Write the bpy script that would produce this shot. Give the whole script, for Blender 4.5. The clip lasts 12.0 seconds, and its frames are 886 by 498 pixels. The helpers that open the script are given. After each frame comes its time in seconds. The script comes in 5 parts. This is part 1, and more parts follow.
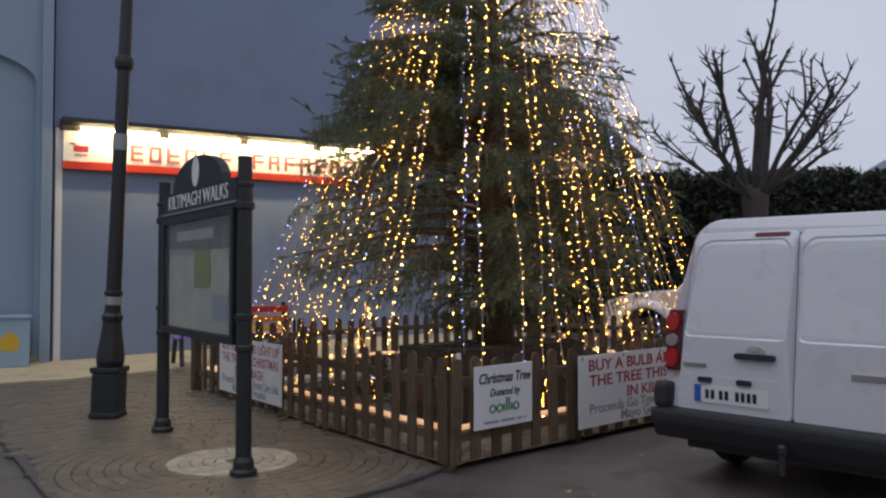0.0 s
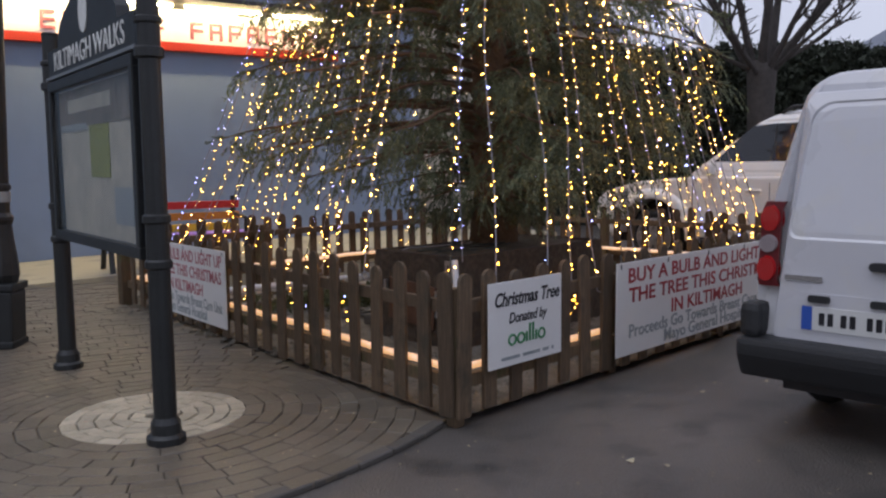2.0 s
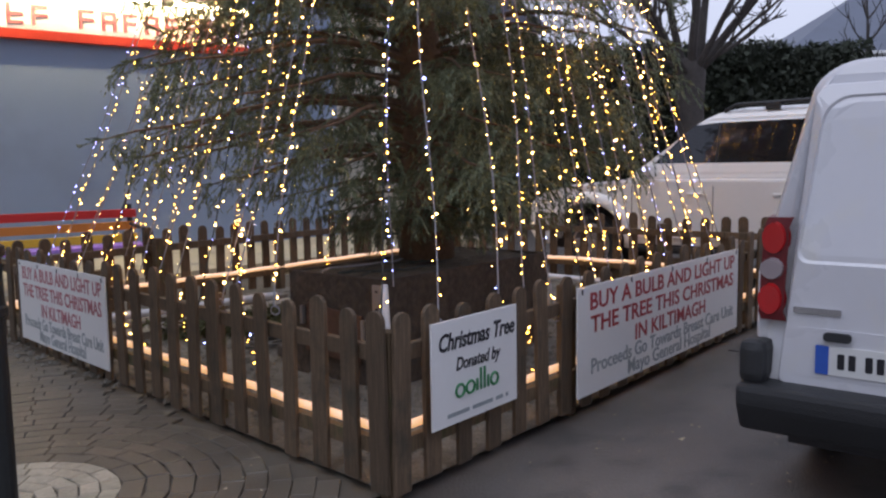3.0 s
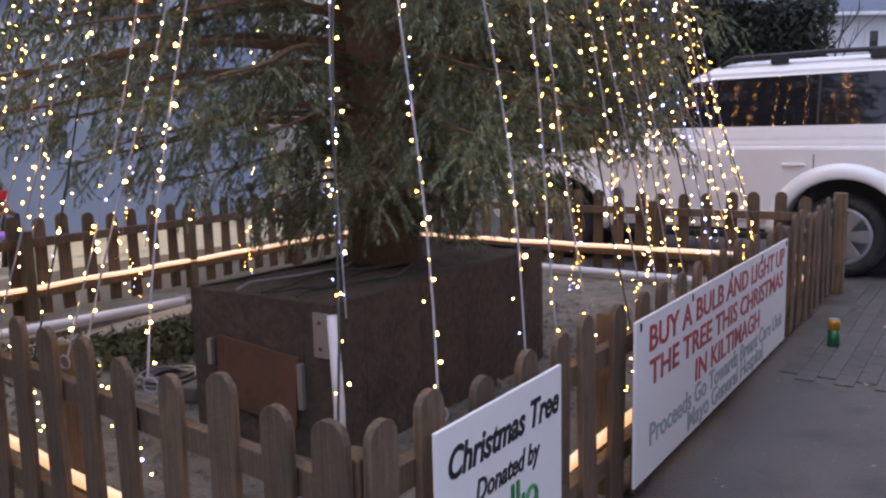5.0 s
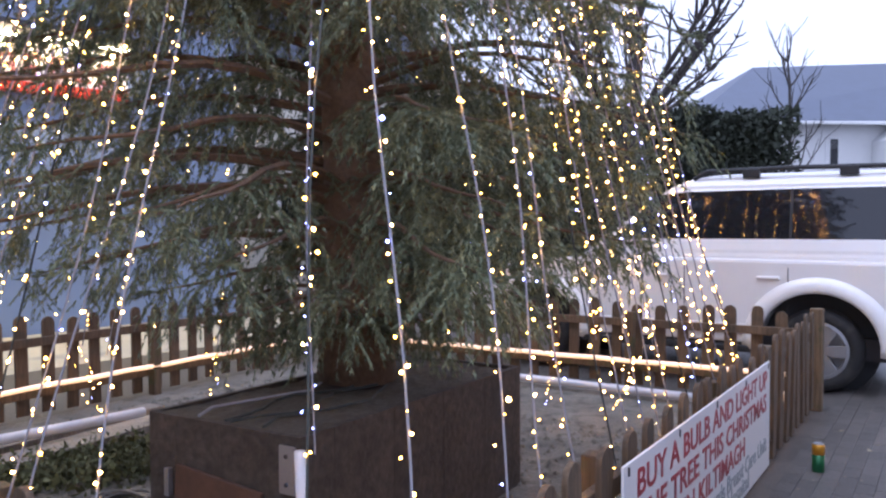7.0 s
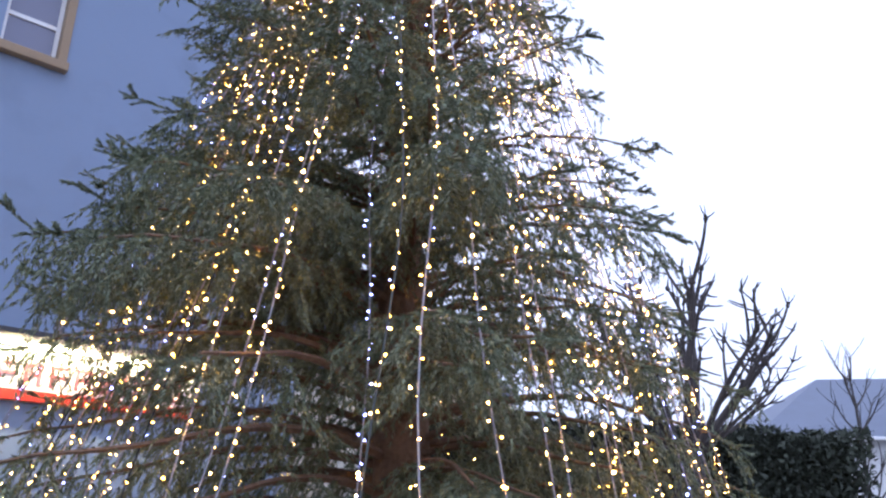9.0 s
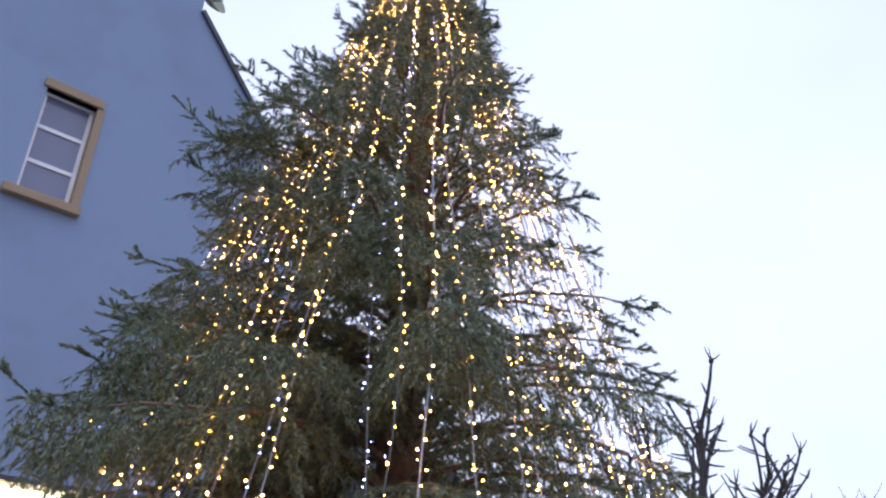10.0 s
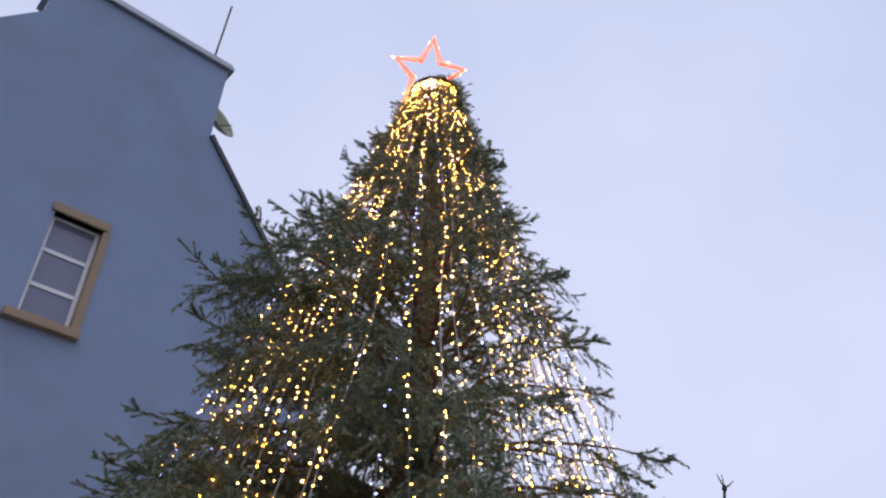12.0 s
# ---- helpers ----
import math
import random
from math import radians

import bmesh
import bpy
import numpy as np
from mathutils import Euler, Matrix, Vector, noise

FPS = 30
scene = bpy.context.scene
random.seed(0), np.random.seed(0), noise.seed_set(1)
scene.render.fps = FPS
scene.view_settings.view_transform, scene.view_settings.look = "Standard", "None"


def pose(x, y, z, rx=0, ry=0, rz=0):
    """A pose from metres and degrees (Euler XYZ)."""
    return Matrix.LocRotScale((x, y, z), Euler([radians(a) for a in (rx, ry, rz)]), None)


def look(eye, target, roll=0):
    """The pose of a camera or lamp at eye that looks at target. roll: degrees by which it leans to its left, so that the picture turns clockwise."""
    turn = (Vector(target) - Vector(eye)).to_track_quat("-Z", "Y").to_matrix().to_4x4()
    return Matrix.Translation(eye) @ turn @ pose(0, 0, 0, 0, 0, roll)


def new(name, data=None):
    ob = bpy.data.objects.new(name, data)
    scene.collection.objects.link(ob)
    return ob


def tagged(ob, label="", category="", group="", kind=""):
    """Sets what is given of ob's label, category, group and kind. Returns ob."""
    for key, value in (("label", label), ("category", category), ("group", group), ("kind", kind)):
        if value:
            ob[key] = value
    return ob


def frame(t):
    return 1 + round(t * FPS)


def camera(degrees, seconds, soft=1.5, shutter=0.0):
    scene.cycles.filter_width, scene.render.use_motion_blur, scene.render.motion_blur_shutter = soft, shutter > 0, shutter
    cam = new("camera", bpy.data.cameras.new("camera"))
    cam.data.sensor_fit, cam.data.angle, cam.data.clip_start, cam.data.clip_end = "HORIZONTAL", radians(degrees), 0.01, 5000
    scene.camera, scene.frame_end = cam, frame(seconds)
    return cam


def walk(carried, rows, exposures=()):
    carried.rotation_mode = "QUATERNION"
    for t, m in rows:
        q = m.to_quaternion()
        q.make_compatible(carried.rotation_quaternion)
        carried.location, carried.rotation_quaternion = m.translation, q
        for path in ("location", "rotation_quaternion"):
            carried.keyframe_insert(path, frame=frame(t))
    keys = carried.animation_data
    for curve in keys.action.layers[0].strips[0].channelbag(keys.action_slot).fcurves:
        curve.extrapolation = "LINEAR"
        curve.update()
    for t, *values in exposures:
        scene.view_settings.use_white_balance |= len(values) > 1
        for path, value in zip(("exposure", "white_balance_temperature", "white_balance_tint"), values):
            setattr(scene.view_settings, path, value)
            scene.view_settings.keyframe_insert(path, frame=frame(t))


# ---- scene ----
cam = camera(57.0, 12.0, soft=2.3)
PATH = [
    (0, (0.366, 0.229, 1.427), (0.231, 2.223, 1.491), -0.1),
    (0.5, (0.251, 0.641, 1.385), (0.137, 2.637, 1.355), -0.0),
    (1, (0.150, 1.078, 1.378), (0.074, 3.072, 1.236), -0.3),
    (1.5, (0.132, 1.529, 1.395), (0.065, 3.520, 1.217), -0.5),
    (2, (0.038, 1.985, 1.371), (-0.003, 3.974, 1.170), -0.6),
    (2.5, (-0.037, 2.402, 1.398), (0.021, 4.391, 1.196), -0.9),
    (3, (-0.015, 2.880, 1.413), (0.138, 4.864, 1.209), -0.9),
    (3.2, (-0.019, 3.050, 1.410), (0.154, 5.032, 1.208), -1.0),
    (4.8, (-0.060, 4.411, 1.409), (0.212, 6.372, 1.122), -1.2),
    (5, (-0.064, 4.512, 1.419), (0.254, 6.466, 1.133), -1.35),
    (5.5, (-0.035, 4.611, 1.447), (0.366, 6.550, 1.162), -1.3),
    (6, (-0.038, 4.630, 1.484), (0.376, 6.569, 1.220), -1.0),
    (6.5, (-0.053, 4.655, 1.514), (0.362, 6.604, 1.334), -0.7),
    (6.7, (-0.058, 4.657, 1.522), (0.350, 6.611, 1.385), -0.5),
    (8.5, (-0.064, 4.551, 1.733), (0.212, 6.475, 2.205), 1.2),
    (9, (-0.045, 4.505, 1.792), (0.186, 6.380, 2.449), 1.4),
    (9.5, (-0.039, 4.476, 1.843), (0.172, 6.287, 2.664), 1.7),
    (10, (-0.031, 4.447, 1.908), (0.165, 6.194, 2.863), 1.8),
    (10.5, (-0.037, 4.438, 1.994), (0.149, 6.135, 3.036), 2.0),
    (11, (-0.053, 4.429, 2.101), (0.127, 6.101, 3.184), 2.0),
    (11.5, (-0.068, 4.421, 2.119), (0.106, 6.055, 3.258), 2.0),
    (12, (-0.069, 4.423, 2.118), (0.099, 6.029, 3.299), 2.0),
]
walk(cam, [(t, look(eye, target, roll)) for t, eye, target, roll in PATH],
     exposures=[(0, 0.54, 6900, 11), (1.5, 0.70, 6850, 12), (3.0, 0.92, 6550, 13), (5.0, 1.31, 6250, 20), (6.5, 1.60, 5950, 18), (8.5, 1.74, 5750, 16), (9.5, 1.6, 5900, 16),
                (10.5, 1.25, 6200, 14), (11.3, 1.0, 6400, 14), (12, 0.92, 6450, 14)])

# ---- world and light ----
world = bpy.data.worlds.new("world")
scene.world = world
world.use_nodes = True
wn, wl = world.node_tree.nodes, world.node_tree.links
wn.clear()
w_out = wn.new("ShaderNodeOutputWorld")
w_bg = wn.new("ShaderNodeBackground")
w_sky = wn.new("ShaderNodeTexSky")
w_sky.sky_type, w_sky.sun_disc = "NISHITA", False
w_sky.sun_elevation, w_sky.sun_rotation = radians(6), radians(70)
w_mul = wn.new("ShaderNodeMixRGB")
w_mul.blend_type, w_mul.inputs[0].default_value = "MULTIPLY", 1.0
w_mul.inputs[2].default_value = (0.06, 0.06, 0.06, 1)
w_cloud = wn.new("ShaderNodeTexNoise")
w_cloud.inputs["Scale"].default_value, w_cloud.inputs["Detail"].default_value = 1.6, 3.0
w_ramp = wn.new("ShaderNodeValToRGB")
w_ramp.color_ramp.elements[0].position, w_ramp.color_ramp.elements[1].position = 0.3, 0.75
w_ramp.color_ramp.elements[0].color = (0.305, 0.350, 0.480, 1)
w_ramp.color_ramp.elements[1].color = (0.430, 0.462, 0.585, 1)
w_mix = wn.new("ShaderNodeMixRGB")
w_mix.inputs[0].default_value = 0.88
wl.new(w_sky.outputs[0], w_mul.inputs[1])
wl.new(w_cloud.outputs["Fac"], w_ramp.inputs[0])
wl.new(w_mul.outputs[0], w_mix.inputs[1])
wl.new(w_ramp.outputs[0], w_mix.inputs[2])
wl.new(w_mix.outputs[0], w_bg.inputs[0])
w_bg.inputs[1].default_value = 1.0
wl.new(w_bg.outputs[0], w_out.inputs[0])

sun_data = bpy.data.lights.new("sun", "SUN")
sun_data.energy, sun_data.angle, sun_data.color = 0.5, radians(60), (0.85, 0.9, 1.0)
new("sun", sun_data).matrix_world = look((-6, -6, 25), (0, 0, 0))

# ---- materials ----
def material(name, colour, rough=0.6, metal=0.0, grain=30.0, spread=0.18, stain=2.0, stains=0.15, bump=0.15,
             dirt=None, per_piece=0.0, coat=0.0, glow=None, spec=0.5, alpha_trans=0.0):
    """A surface with fine grain, large stains and relief."""
    m = bpy.data.materials.new(name)
    m.use_nodes = True
    n, l = m.node_tree.nodes, m.node_tree.links
    b = n["Principled BSDF"]
    b.inputs["Roughness"].default_value, b.inputs["Metallic"].default_value = rough, metal
    b.inputs["Specular IOR Level"].default_value = spec
    b.inputs["Coat Weight"].default_value = coat
    b.inputs["Transmission Weight"].default_value = alpha_trans
    co = n.new("ShaderNodeTexCoord")
    fine, big = n.new("ShaderNodeTexNoise"), n.new("ShaderNodeTexNoise")
    fine.inputs["Scale"].default_value, fine.inputs["Detail"].default_value = grain, 4.0
    big.inputs["Scale"].default_value, big.inputs["Detail"].default_value = stain, 5.0
    geo = n.new("ShaderNodeNewGeometry")
    l.new(geo.outputs["Position"], fine.inputs["Vector"])
    l.new(geo.outputs["Position"], big.inputs["Vector"])
    def scaled(a, v):
        x = n.new("ShaderNodeMath"); x.operation = "MULTIPLY_ADD"
        l.new(a, x.inputs[0]); x.inputs[1].default_value = 2 * v; x.inputs[2].default_value = 1 - v
        return x.outputs[0]
    f1, f2 = scaled(fine.outputs["Fac"], spread), scaled(big.outputs["Fac"], stains)
    mul = n.new("ShaderNodeMath"); mul.operation = "MULTIPLY"
    l.new(f1, mul.inputs[0]); l.new(f2, mul.inputs[1])
    value = mul.outputs[0]
    if per_piece:
        info = n.new("ShaderNodeObjectInfo")
        isl = n.new("ShaderNodeMath"); isl.operation = "ADD"
        l.new(info.outputs["Random"], isl.inputs[0]); l.new(geo.outputs["Random Per Island"], isl.inputs[1])
        fr = n.new("ShaderNodeMath"); fr.operation = "FRACT"; l.new(isl.outputs[0], fr.inputs[0])
        m2 = n.new("ShaderNodeMath"); m2.operation = "MULTIPLY"
        l.new(value, m2.inputs[0]); l.new(scaled(fr.outputs[0], per_piece), m2.inputs[1])
        value = m2.outputs[0]
    hue = n.new("ShaderNodeVectorMath"); hue.operation = "SCALE"
    hue.inputs[0].default_value = colour[:3]
    l.new(value, hue.inputs["Scale"])
    last = hue.outputs[0]
    if dirt:
        spots = n.new("ShaderNodeTexNoise"); spots.inputs["Scale"].default_value = stain * 3.1; spots.inputs["Detail"].default_value = 6
        l.new(geo.outputs["Position"], spots.inputs["Vector"])
        ramp = n.new("ShaderNodeValToRGB")
        ramp.color_ramp.elements[0].position, ramp.color_ramp.elements[1].position = 0.52, 0.72
        l.new(spots.outputs["Fac"], ramp.inputs[0])
        mix = n.new("ShaderNodeMixRGB"); mix.inputs[2].default_value = (*dirt, 1)
        l.new(ramp.outputs[0], mix.inputs[0]); l.new(last, mix.inputs[1])
        last = mix.outputs[0]
    l.new(last, b.inputs["Base Color"])
    rr = n.new("ShaderNodeMath"); rr.operation = "MULTIPLY_ADD"; rr.use_clamp = True
    l.new(big.outputs["Fac"], rr.inputs[0]); rr.inputs[1].default_value = 0.3 * min(rough, 0.7); rr.inputs[2].default_value = rough - 0.15 * min(rough, 0.7)
    l.new(rr.outputs[0], b.inputs["Roughness"])
    if bump:
        bp = n.new("ShaderNodeBump"); bp.inputs["Strength"].default_value = bump; bp.inputs["Distance"].default_value = 0.01
        l.new(fine.outputs["Fac"], bp.inputs["Height"]); l.new(bp.outputs[0], b.inputs["Normal"])
    if glow:
        b.inputs["Emission Color"].default_value = (*glow[0], 1)
        b.inputs["Emission Strength"].default_value = glow[1]
    return m

def wood_material(name, colour, dirt):
    """Weathered timber with grain that runs along the piece's height."""
    m = material(name, colour, rough=0.75, grain=60, spread=0.12, stain=3.0, stains=0.25, bump=0.25, dirt=dirt, per_piece=0.28)
    n, l = m.node_tree.nodes, m.node_tree.links
    co = n.new("ShaderNodeTexCoord")
    mp = n.new("ShaderNodeMapping"); mp.inputs["Scale"].default_value = (90, 90, 5)
    tx = n.new("ShaderNodeTexNoise"); tx.inputs["Scale"].default_value = 1.0; tx.inputs["Detail"].default_value = 4
    l.new(co.outputs["Object"], mp.inputs[0]); l.new(mp.outputs[0], tx.inputs["Vector"])
    b = n["Principled BSDF"]
    old = b.inputs["Base Color"].links[0].from_socket
    mix = n.new("ShaderNodeMixRGB"); mix.blend_type = "MULTIPLY"; mix.inputs[0].default_value = 0.75
    rp = n.new("ShaderNodeValToRGB")
    rp.color_ramp.elements[0].color, rp.color_ramp.elements[1].color = (0.45, 0.42, 0.4, 1), (1.25, 1.2, 1.15, 1)
    rp.color_ramp.elements[0].position, rp.color_ramp.elements[1].position = 0.3, 0.7
    l.new(tx.outputs["Fac"], rp.inputs[0]); l.new(old, mix.inputs[1]); l.new(rp.outputs[0], mix.inputs[2])
    l.new(mix.outputs[0], b.inputs["Base Color"])
    return m

def glass_material(name, tint, rough=0.03):
    """A dark, glossy pane."""
    m = bpy.data.materials.new(name); m.use_nodes = True
    b = m.node_tree.nodes["Principled BSDF"]
    b.inputs["Base Color"].default_value = (*tint, 1)
    b.inputs["Roughness"].default_value = rough
    b.inputs["Specular IOR Level"].default_value = 0.7
    return m

def lamp_material(name, colour, strength):
    m = bpy.data.materials.new(name); m.use_nodes = True
    b = m.node_tree.nodes["Principled BSDF"]
    b.inputs["Base Color"].default_value = (0.8, 0.8, 0.8, 1)
    b.inputs["Emission Color"].default_value = (*colour, 1)
    b.inputs["Emission Strength"].default_value = strength
    return m

M = dict(
    asphalt=material("asphalt", (0.108, 0.096, 0.086), 0.42, grain=75, spread=0.65, stain=0.9, stains=0.55, bump=0.9, dirt=(0.04, 0.038, 0.036)),
    paver=material("paver", (0.118, 0.098, 0.074), 0.5, grain=90, spread=0.2, stain=1.2, stains=0.3, bump=0.4, per_piece=0.16, dirt=(0.15, 0.13, 0.10)),
    road_block=material("road_block", (0.098, 0.088, 0.080), 0.42, grain=80, spread=0.35, stain=1.0, stains=0.4, bump=0.6, per_piece=0.22),
    sett=material("pale_sett", (0.43, 0.38, 0.29), 0.6, grain=60, spread=0.3, stain=4, stains=0.4, bump=0.4, per_piece=0.15, dirt=(0.30, 0.27, 0.2)),
    joint=material("joint_sand", (0.102, 0.087, 0.066), 0.9, grain=200, spread=0.3),
    kerb=material("kerb_stone", (0.085, 0.078, 0.07), 0.7, grain=120, spread=0.25, per_piece=0.15),
    # Yellow lamp light on the apron is mixed into this concrete colour.
    concrete=material("lamp_tinted_concrete", (0.46, 0.40, 0.27), 0.75, grain=70, spread=0.15, stain=0.8, stains=0.2, bump=0.3, dirt=(0.28, 0.25, 0.2)),
    gravel=material("bed_gravel", (0.145, 0.135, 0.112), 0.9, grain=60, spread=0.6, stain=2.2, stains=0.8, bump=1.0, dirt=(0.07, 0.065, 0.05)),
    render_blue=material("blue_render", (0.205, 0.265, 0.375), 0.8, grain=120, spread=0.07, stain=0.35, stains=0.14, bump=0.25, dirt=(0.185, 0.235, 0.325)),
    render_side=material("pale_blue_render", (0.27, 0.36, 0.45), 0.8, grain=120, spread=0.07, stain=0.35, stains=0.12, bump=0.25),
    render_cream=material("cream_render", (0.70, 0.66, 0.55), 0.8, grain=80, spread=0.06, stain=0.5, stains=0.1),
    white_paint=material("white_paint", (0.75, 0.75, 0.74), 0.5, grain=80, spread=0.05, stain=2, stains=0.08, bump=0.05),
    sign_white=material("sign_white", (0.78, 0.77, 0.76), 0.35, grain=40, spread=0.03, stain=1.5, stains=0.07, bump=0.03),
    sign_red=material("sign_red", (0.55, 0.045, 0.02), 0.4, grain=50, spread=0.06, stain=1, stains=0.1, bump=0.03),
    letter_red=material("letter_red", (0.35, 0.02, 0.03), 0.4, grain=50, spread=0.06, bump=0.0),
    letter_black=material("letter_black", (0.015, 0.015, 0.02), 0.4, bump=0.0),
    letter_green=material("letter_green", (0.03, 0.20, 0.07), 0.4, bump=0.0),
    letter_grey=material("letter_grey", (0.30, 0.33, 0.34), 0.4, bump=0.0),
    # Faded print on one banner; on the fascia, red paled by the tubes' glow.
    letter_faded_glare=material("faded_glare_red", (0.42, 0.13, 0.15), 0.5, bump=0.0),
    letter_white=material("letter_white", (0.75, 0.75, 0.72), 0.5, bump=0.0),
    dark_trim=material("dark_trim", (0.05, 0.05, 0.055), 0.6, grain=60, spread=0.15),
    sandstone=material("tan_stone", (0.30, 0.22, 0.14), 0.8, grain=50, spread=0.2, bump=0.4),
    slate=material("slate", (0.10, 0.115, 0.15), 0.6, grain=25, spread=0.25, stain=1.5, stains=0.2, per_piece=0.2),
    iron=material("black_iron", (0.018, 0.020, 0.021), 0.42, grain=60, spread=0.25, stain=5, stains=0.3, bump=0.15),
    zinc=material("grey_metal", (0.35, 0.36, 0.37), 0.4, 0.7, grain=60, spread=0.1),
    timber=wood_material("fence_timber", (0.118, 0.081, 0.050), (0.076, 0.062, 0.042)),
    timber_old=wood_material("post_timber", (0.125, 0.085, 0.048), (0.075, 0.085, 0.032)),
    plank=wood_material("grey_plank", (0.28, 0.25, 0.21), (0.15, 0.14, 0.11)),
    planter=material("rusty_board", (0.050, 0.040, 0.031), 0.8, grain=26, spread=0.75, stain=6, stains=0.8, bump=0.9, dirt=(0.036, 0.028, 0.022), per_piece=0.08),
    planter_patch=material("brown_board", (0.088, 0.046, 0.029), 0.7, grain=30, spread=0.3, stain=7, stains=0.5, bump=0.1),
    soil=material("soil", (0.085, 0.072, 0.055), 0.95, grain=50, spread=0.5, stain=6, stains=0.4, bump=1.0),
    bark=material("bark", (0.15, 0.10, 0.065), 0.9, grain=40, spread=0.45, stain=8, stains=0.3, bump=0.8),
    bark_grey=material("pollard_bark", (0.06, 0.052, 0.048), 0.9, grain=14, spread=0.4, stain=3, stains=0.3, bump=0.5),
    needle=material("needles", (0.142, 0.170, 0.100), 0.65, grain=6, spread=0.35, stain=1.2, stains=0.35, bump=0.0, per_piece=0.35),
    hedge=material("hedge_leaf", (0.034, 0.042, 0.027), 0.8, grain=4, spread=0.4, stain=0.6, stains=0.4, bump=0.0, per_piece=0.4),
    far_wood=material("far_wood", (0.022, 0.035, 0.030), 0.9, grain=2, spread=0.4, stain=0.2, stains=0.3, bump=0.0, per_piece=0.4),
    rag=material("dead_needles", (0.08, 0.085, 0.035), 0.9, grain=20, spread=0.5, bump=0.3, per_piece=0.4),
    van_white=material("van_paint", (0.60, 0.60, 0.63), 0.28, grain=20, spread=0.02, stain=2.2, stains=0.05, bump=0.0, coat=0.6, dirt=(0.62, 0.61, 0.60)),
    suv_white=material("suv_paint", (0.78, 0.76, 0.74), 0.25, grain=20, spread=0.02, stain=1.5, stains=0.05, bump=0.0, coat=0.7),
    # Stands for shade in gaps and behind spokes; also colours the undersides.
    seam=material("seam_shadow", (0.035, 0.032, 0.034), 0.7, bump=0.0),
    # Greyed van paint, with the shade of a recess in its colour.
    van_recess_shade=material("van_recess_shade", (0.40, 0.40, 0.41), 0.4, bump=0.0),
    black_plastic=material("black_plastic", (0.022, 0.023, 0.025), 0.55, grain=120, spread=0.2, bump=0.25),
    rubber=material("tyre_rubber", (0.02, 0.02, 0.021), 0.8, grain=100, spread=0.25, dirt=(0.06, 0.055, 0.05)),
    alloy=material("alloy", (0.42, 0.42, 0.43), 0.35, 0.8, grain=60, spread=0.08),
    chrome=material("chrome", (0.7, 0.7, 0.72), 0.15, 1.0, spread=0.02, bump=0.0),
    tail_red=material("tail_lens", (0.45, 0.01, 0.012), 0.15, spread=0.05, bump=0.0, coat=1.0),
    tail_clear=material("clear_lens", (0.30, 0.25, 0.26), 0.15, spread=0.05, bump=0.0, coat=1.0),
    stop_lens=material("stop_lens", (0.12, 0.012, 0.015), 0.35, bump=0.0, coat=0.0, spec=0.3),
    plate=material("number_plate", (0.70, 0.70, 0.68), 0.35, spread=0.03, bump=0.0),
    plate_blue=material("plate_blue", (0.03, 0.10, 0.45), 0.35, spread=0.03, bump=0.0),
    cabinet=material("cabinet_blue", (0.28, 0.40, 0.50), 0.5, spread=0.05, bump=0.05),
    yellow=material("yellow_plastic", (0.65, 0.42, 0.03), 0.5, spread=0.08, bump=0.0),
    map_paper=material("faded_map", (0.50, 0.47, 0.38), 0.6, grain=9, spread=0.25, stain=5, stains=0.3, bump=0.0),
    map_green=material("map_green", (0.28, 0.30, 0.06), 0.6, grain=9, spread=0.15, bump=0.0),
    bench_red=material("red_panel", (0.55, 0.03, 0.025), 0.45, spread=0.06, bump=0.05),
    bench_orange=material("orange_panel", (0.55, 0.20, 0.03), 0.45, spread=0.06, bump=0.05),
    bench_violet=material("violet_strip", (0.35, 0.20, 0.65), 0.45, spread=0.06, bump=0.05),
    pipe=material("white_pipe", (0.62, 0.62, 0.64), 0.4, spread=0.06, stain=6, stains=0.15, bump=0.05),
    cable=material("pale_cable", (0.25, 0.25, 0.28), 0.5, spread=0.1, bump=0.0),
    coil_cable=material("grey_cable", (0.13, 0.125, 0.11), 0.5, grain=30, spread=0.4, bump=0.0),
    cable_dark=material("dark_cable", (0.03, 0.035, 0.03), 0.6, spread=0.1, bump=0.0),
    can_green=material("can_green", (0.02, 0.13, 0.05), 0.3, 0.4, spread=0.1, bump=0.0),
    can_gold=material("can_gold", (0.65, 0.30, 0.03), 0.3, 0.4, spread=0.1, bump=0.0),
    glass_dark=glass_material("dark_glass", (0.012, 0.013, 0.016)),
    glass_win=glass_material("window_glass", (0.16, 0.17, 0.24), 0.08),
    warm_bulb=lamp_material("warm_bulb", (1.0, 0.47, 0.10), 38.0),
    gold_bulb=lamp_material("gold_bulb", (1.0, 0.40, 0.035), 24.0),
    cool_bulb=lamp_material("cool_bulb", (0.27, 0.33, 1.0), 9.0),
    # Glow that stands in for warm light on the lower fence rail.
    lit_rail_glow=lamp_material("lit_rail_glow", (1.0, 0.52, 0.20), 0.43),
    tube_glow=lamp_material("tube_glow", (1.0, 0.80, 0.42), 60.0),
    star_red=lamp_material("star_red", (1.0, 0.08, 0.01), 0.7),
)
_pane = bpy.data.materials.new("clear_pane"); _pane.use_nodes = True
_n, _l = _pane.node_tree.nodes, _pane.node_tree.links
_n.clear()
_o, _mx, _t, _g = (_n.new("ShaderNodeOutputMaterial"), _n.new("ShaderNodeMixShader"), _n.new("ShaderNodeBsdfTransparent"),
                       _n.new("ShaderNodeBsdfGlossy"))
_g.inputs["Roughness"].default_value = 0.04
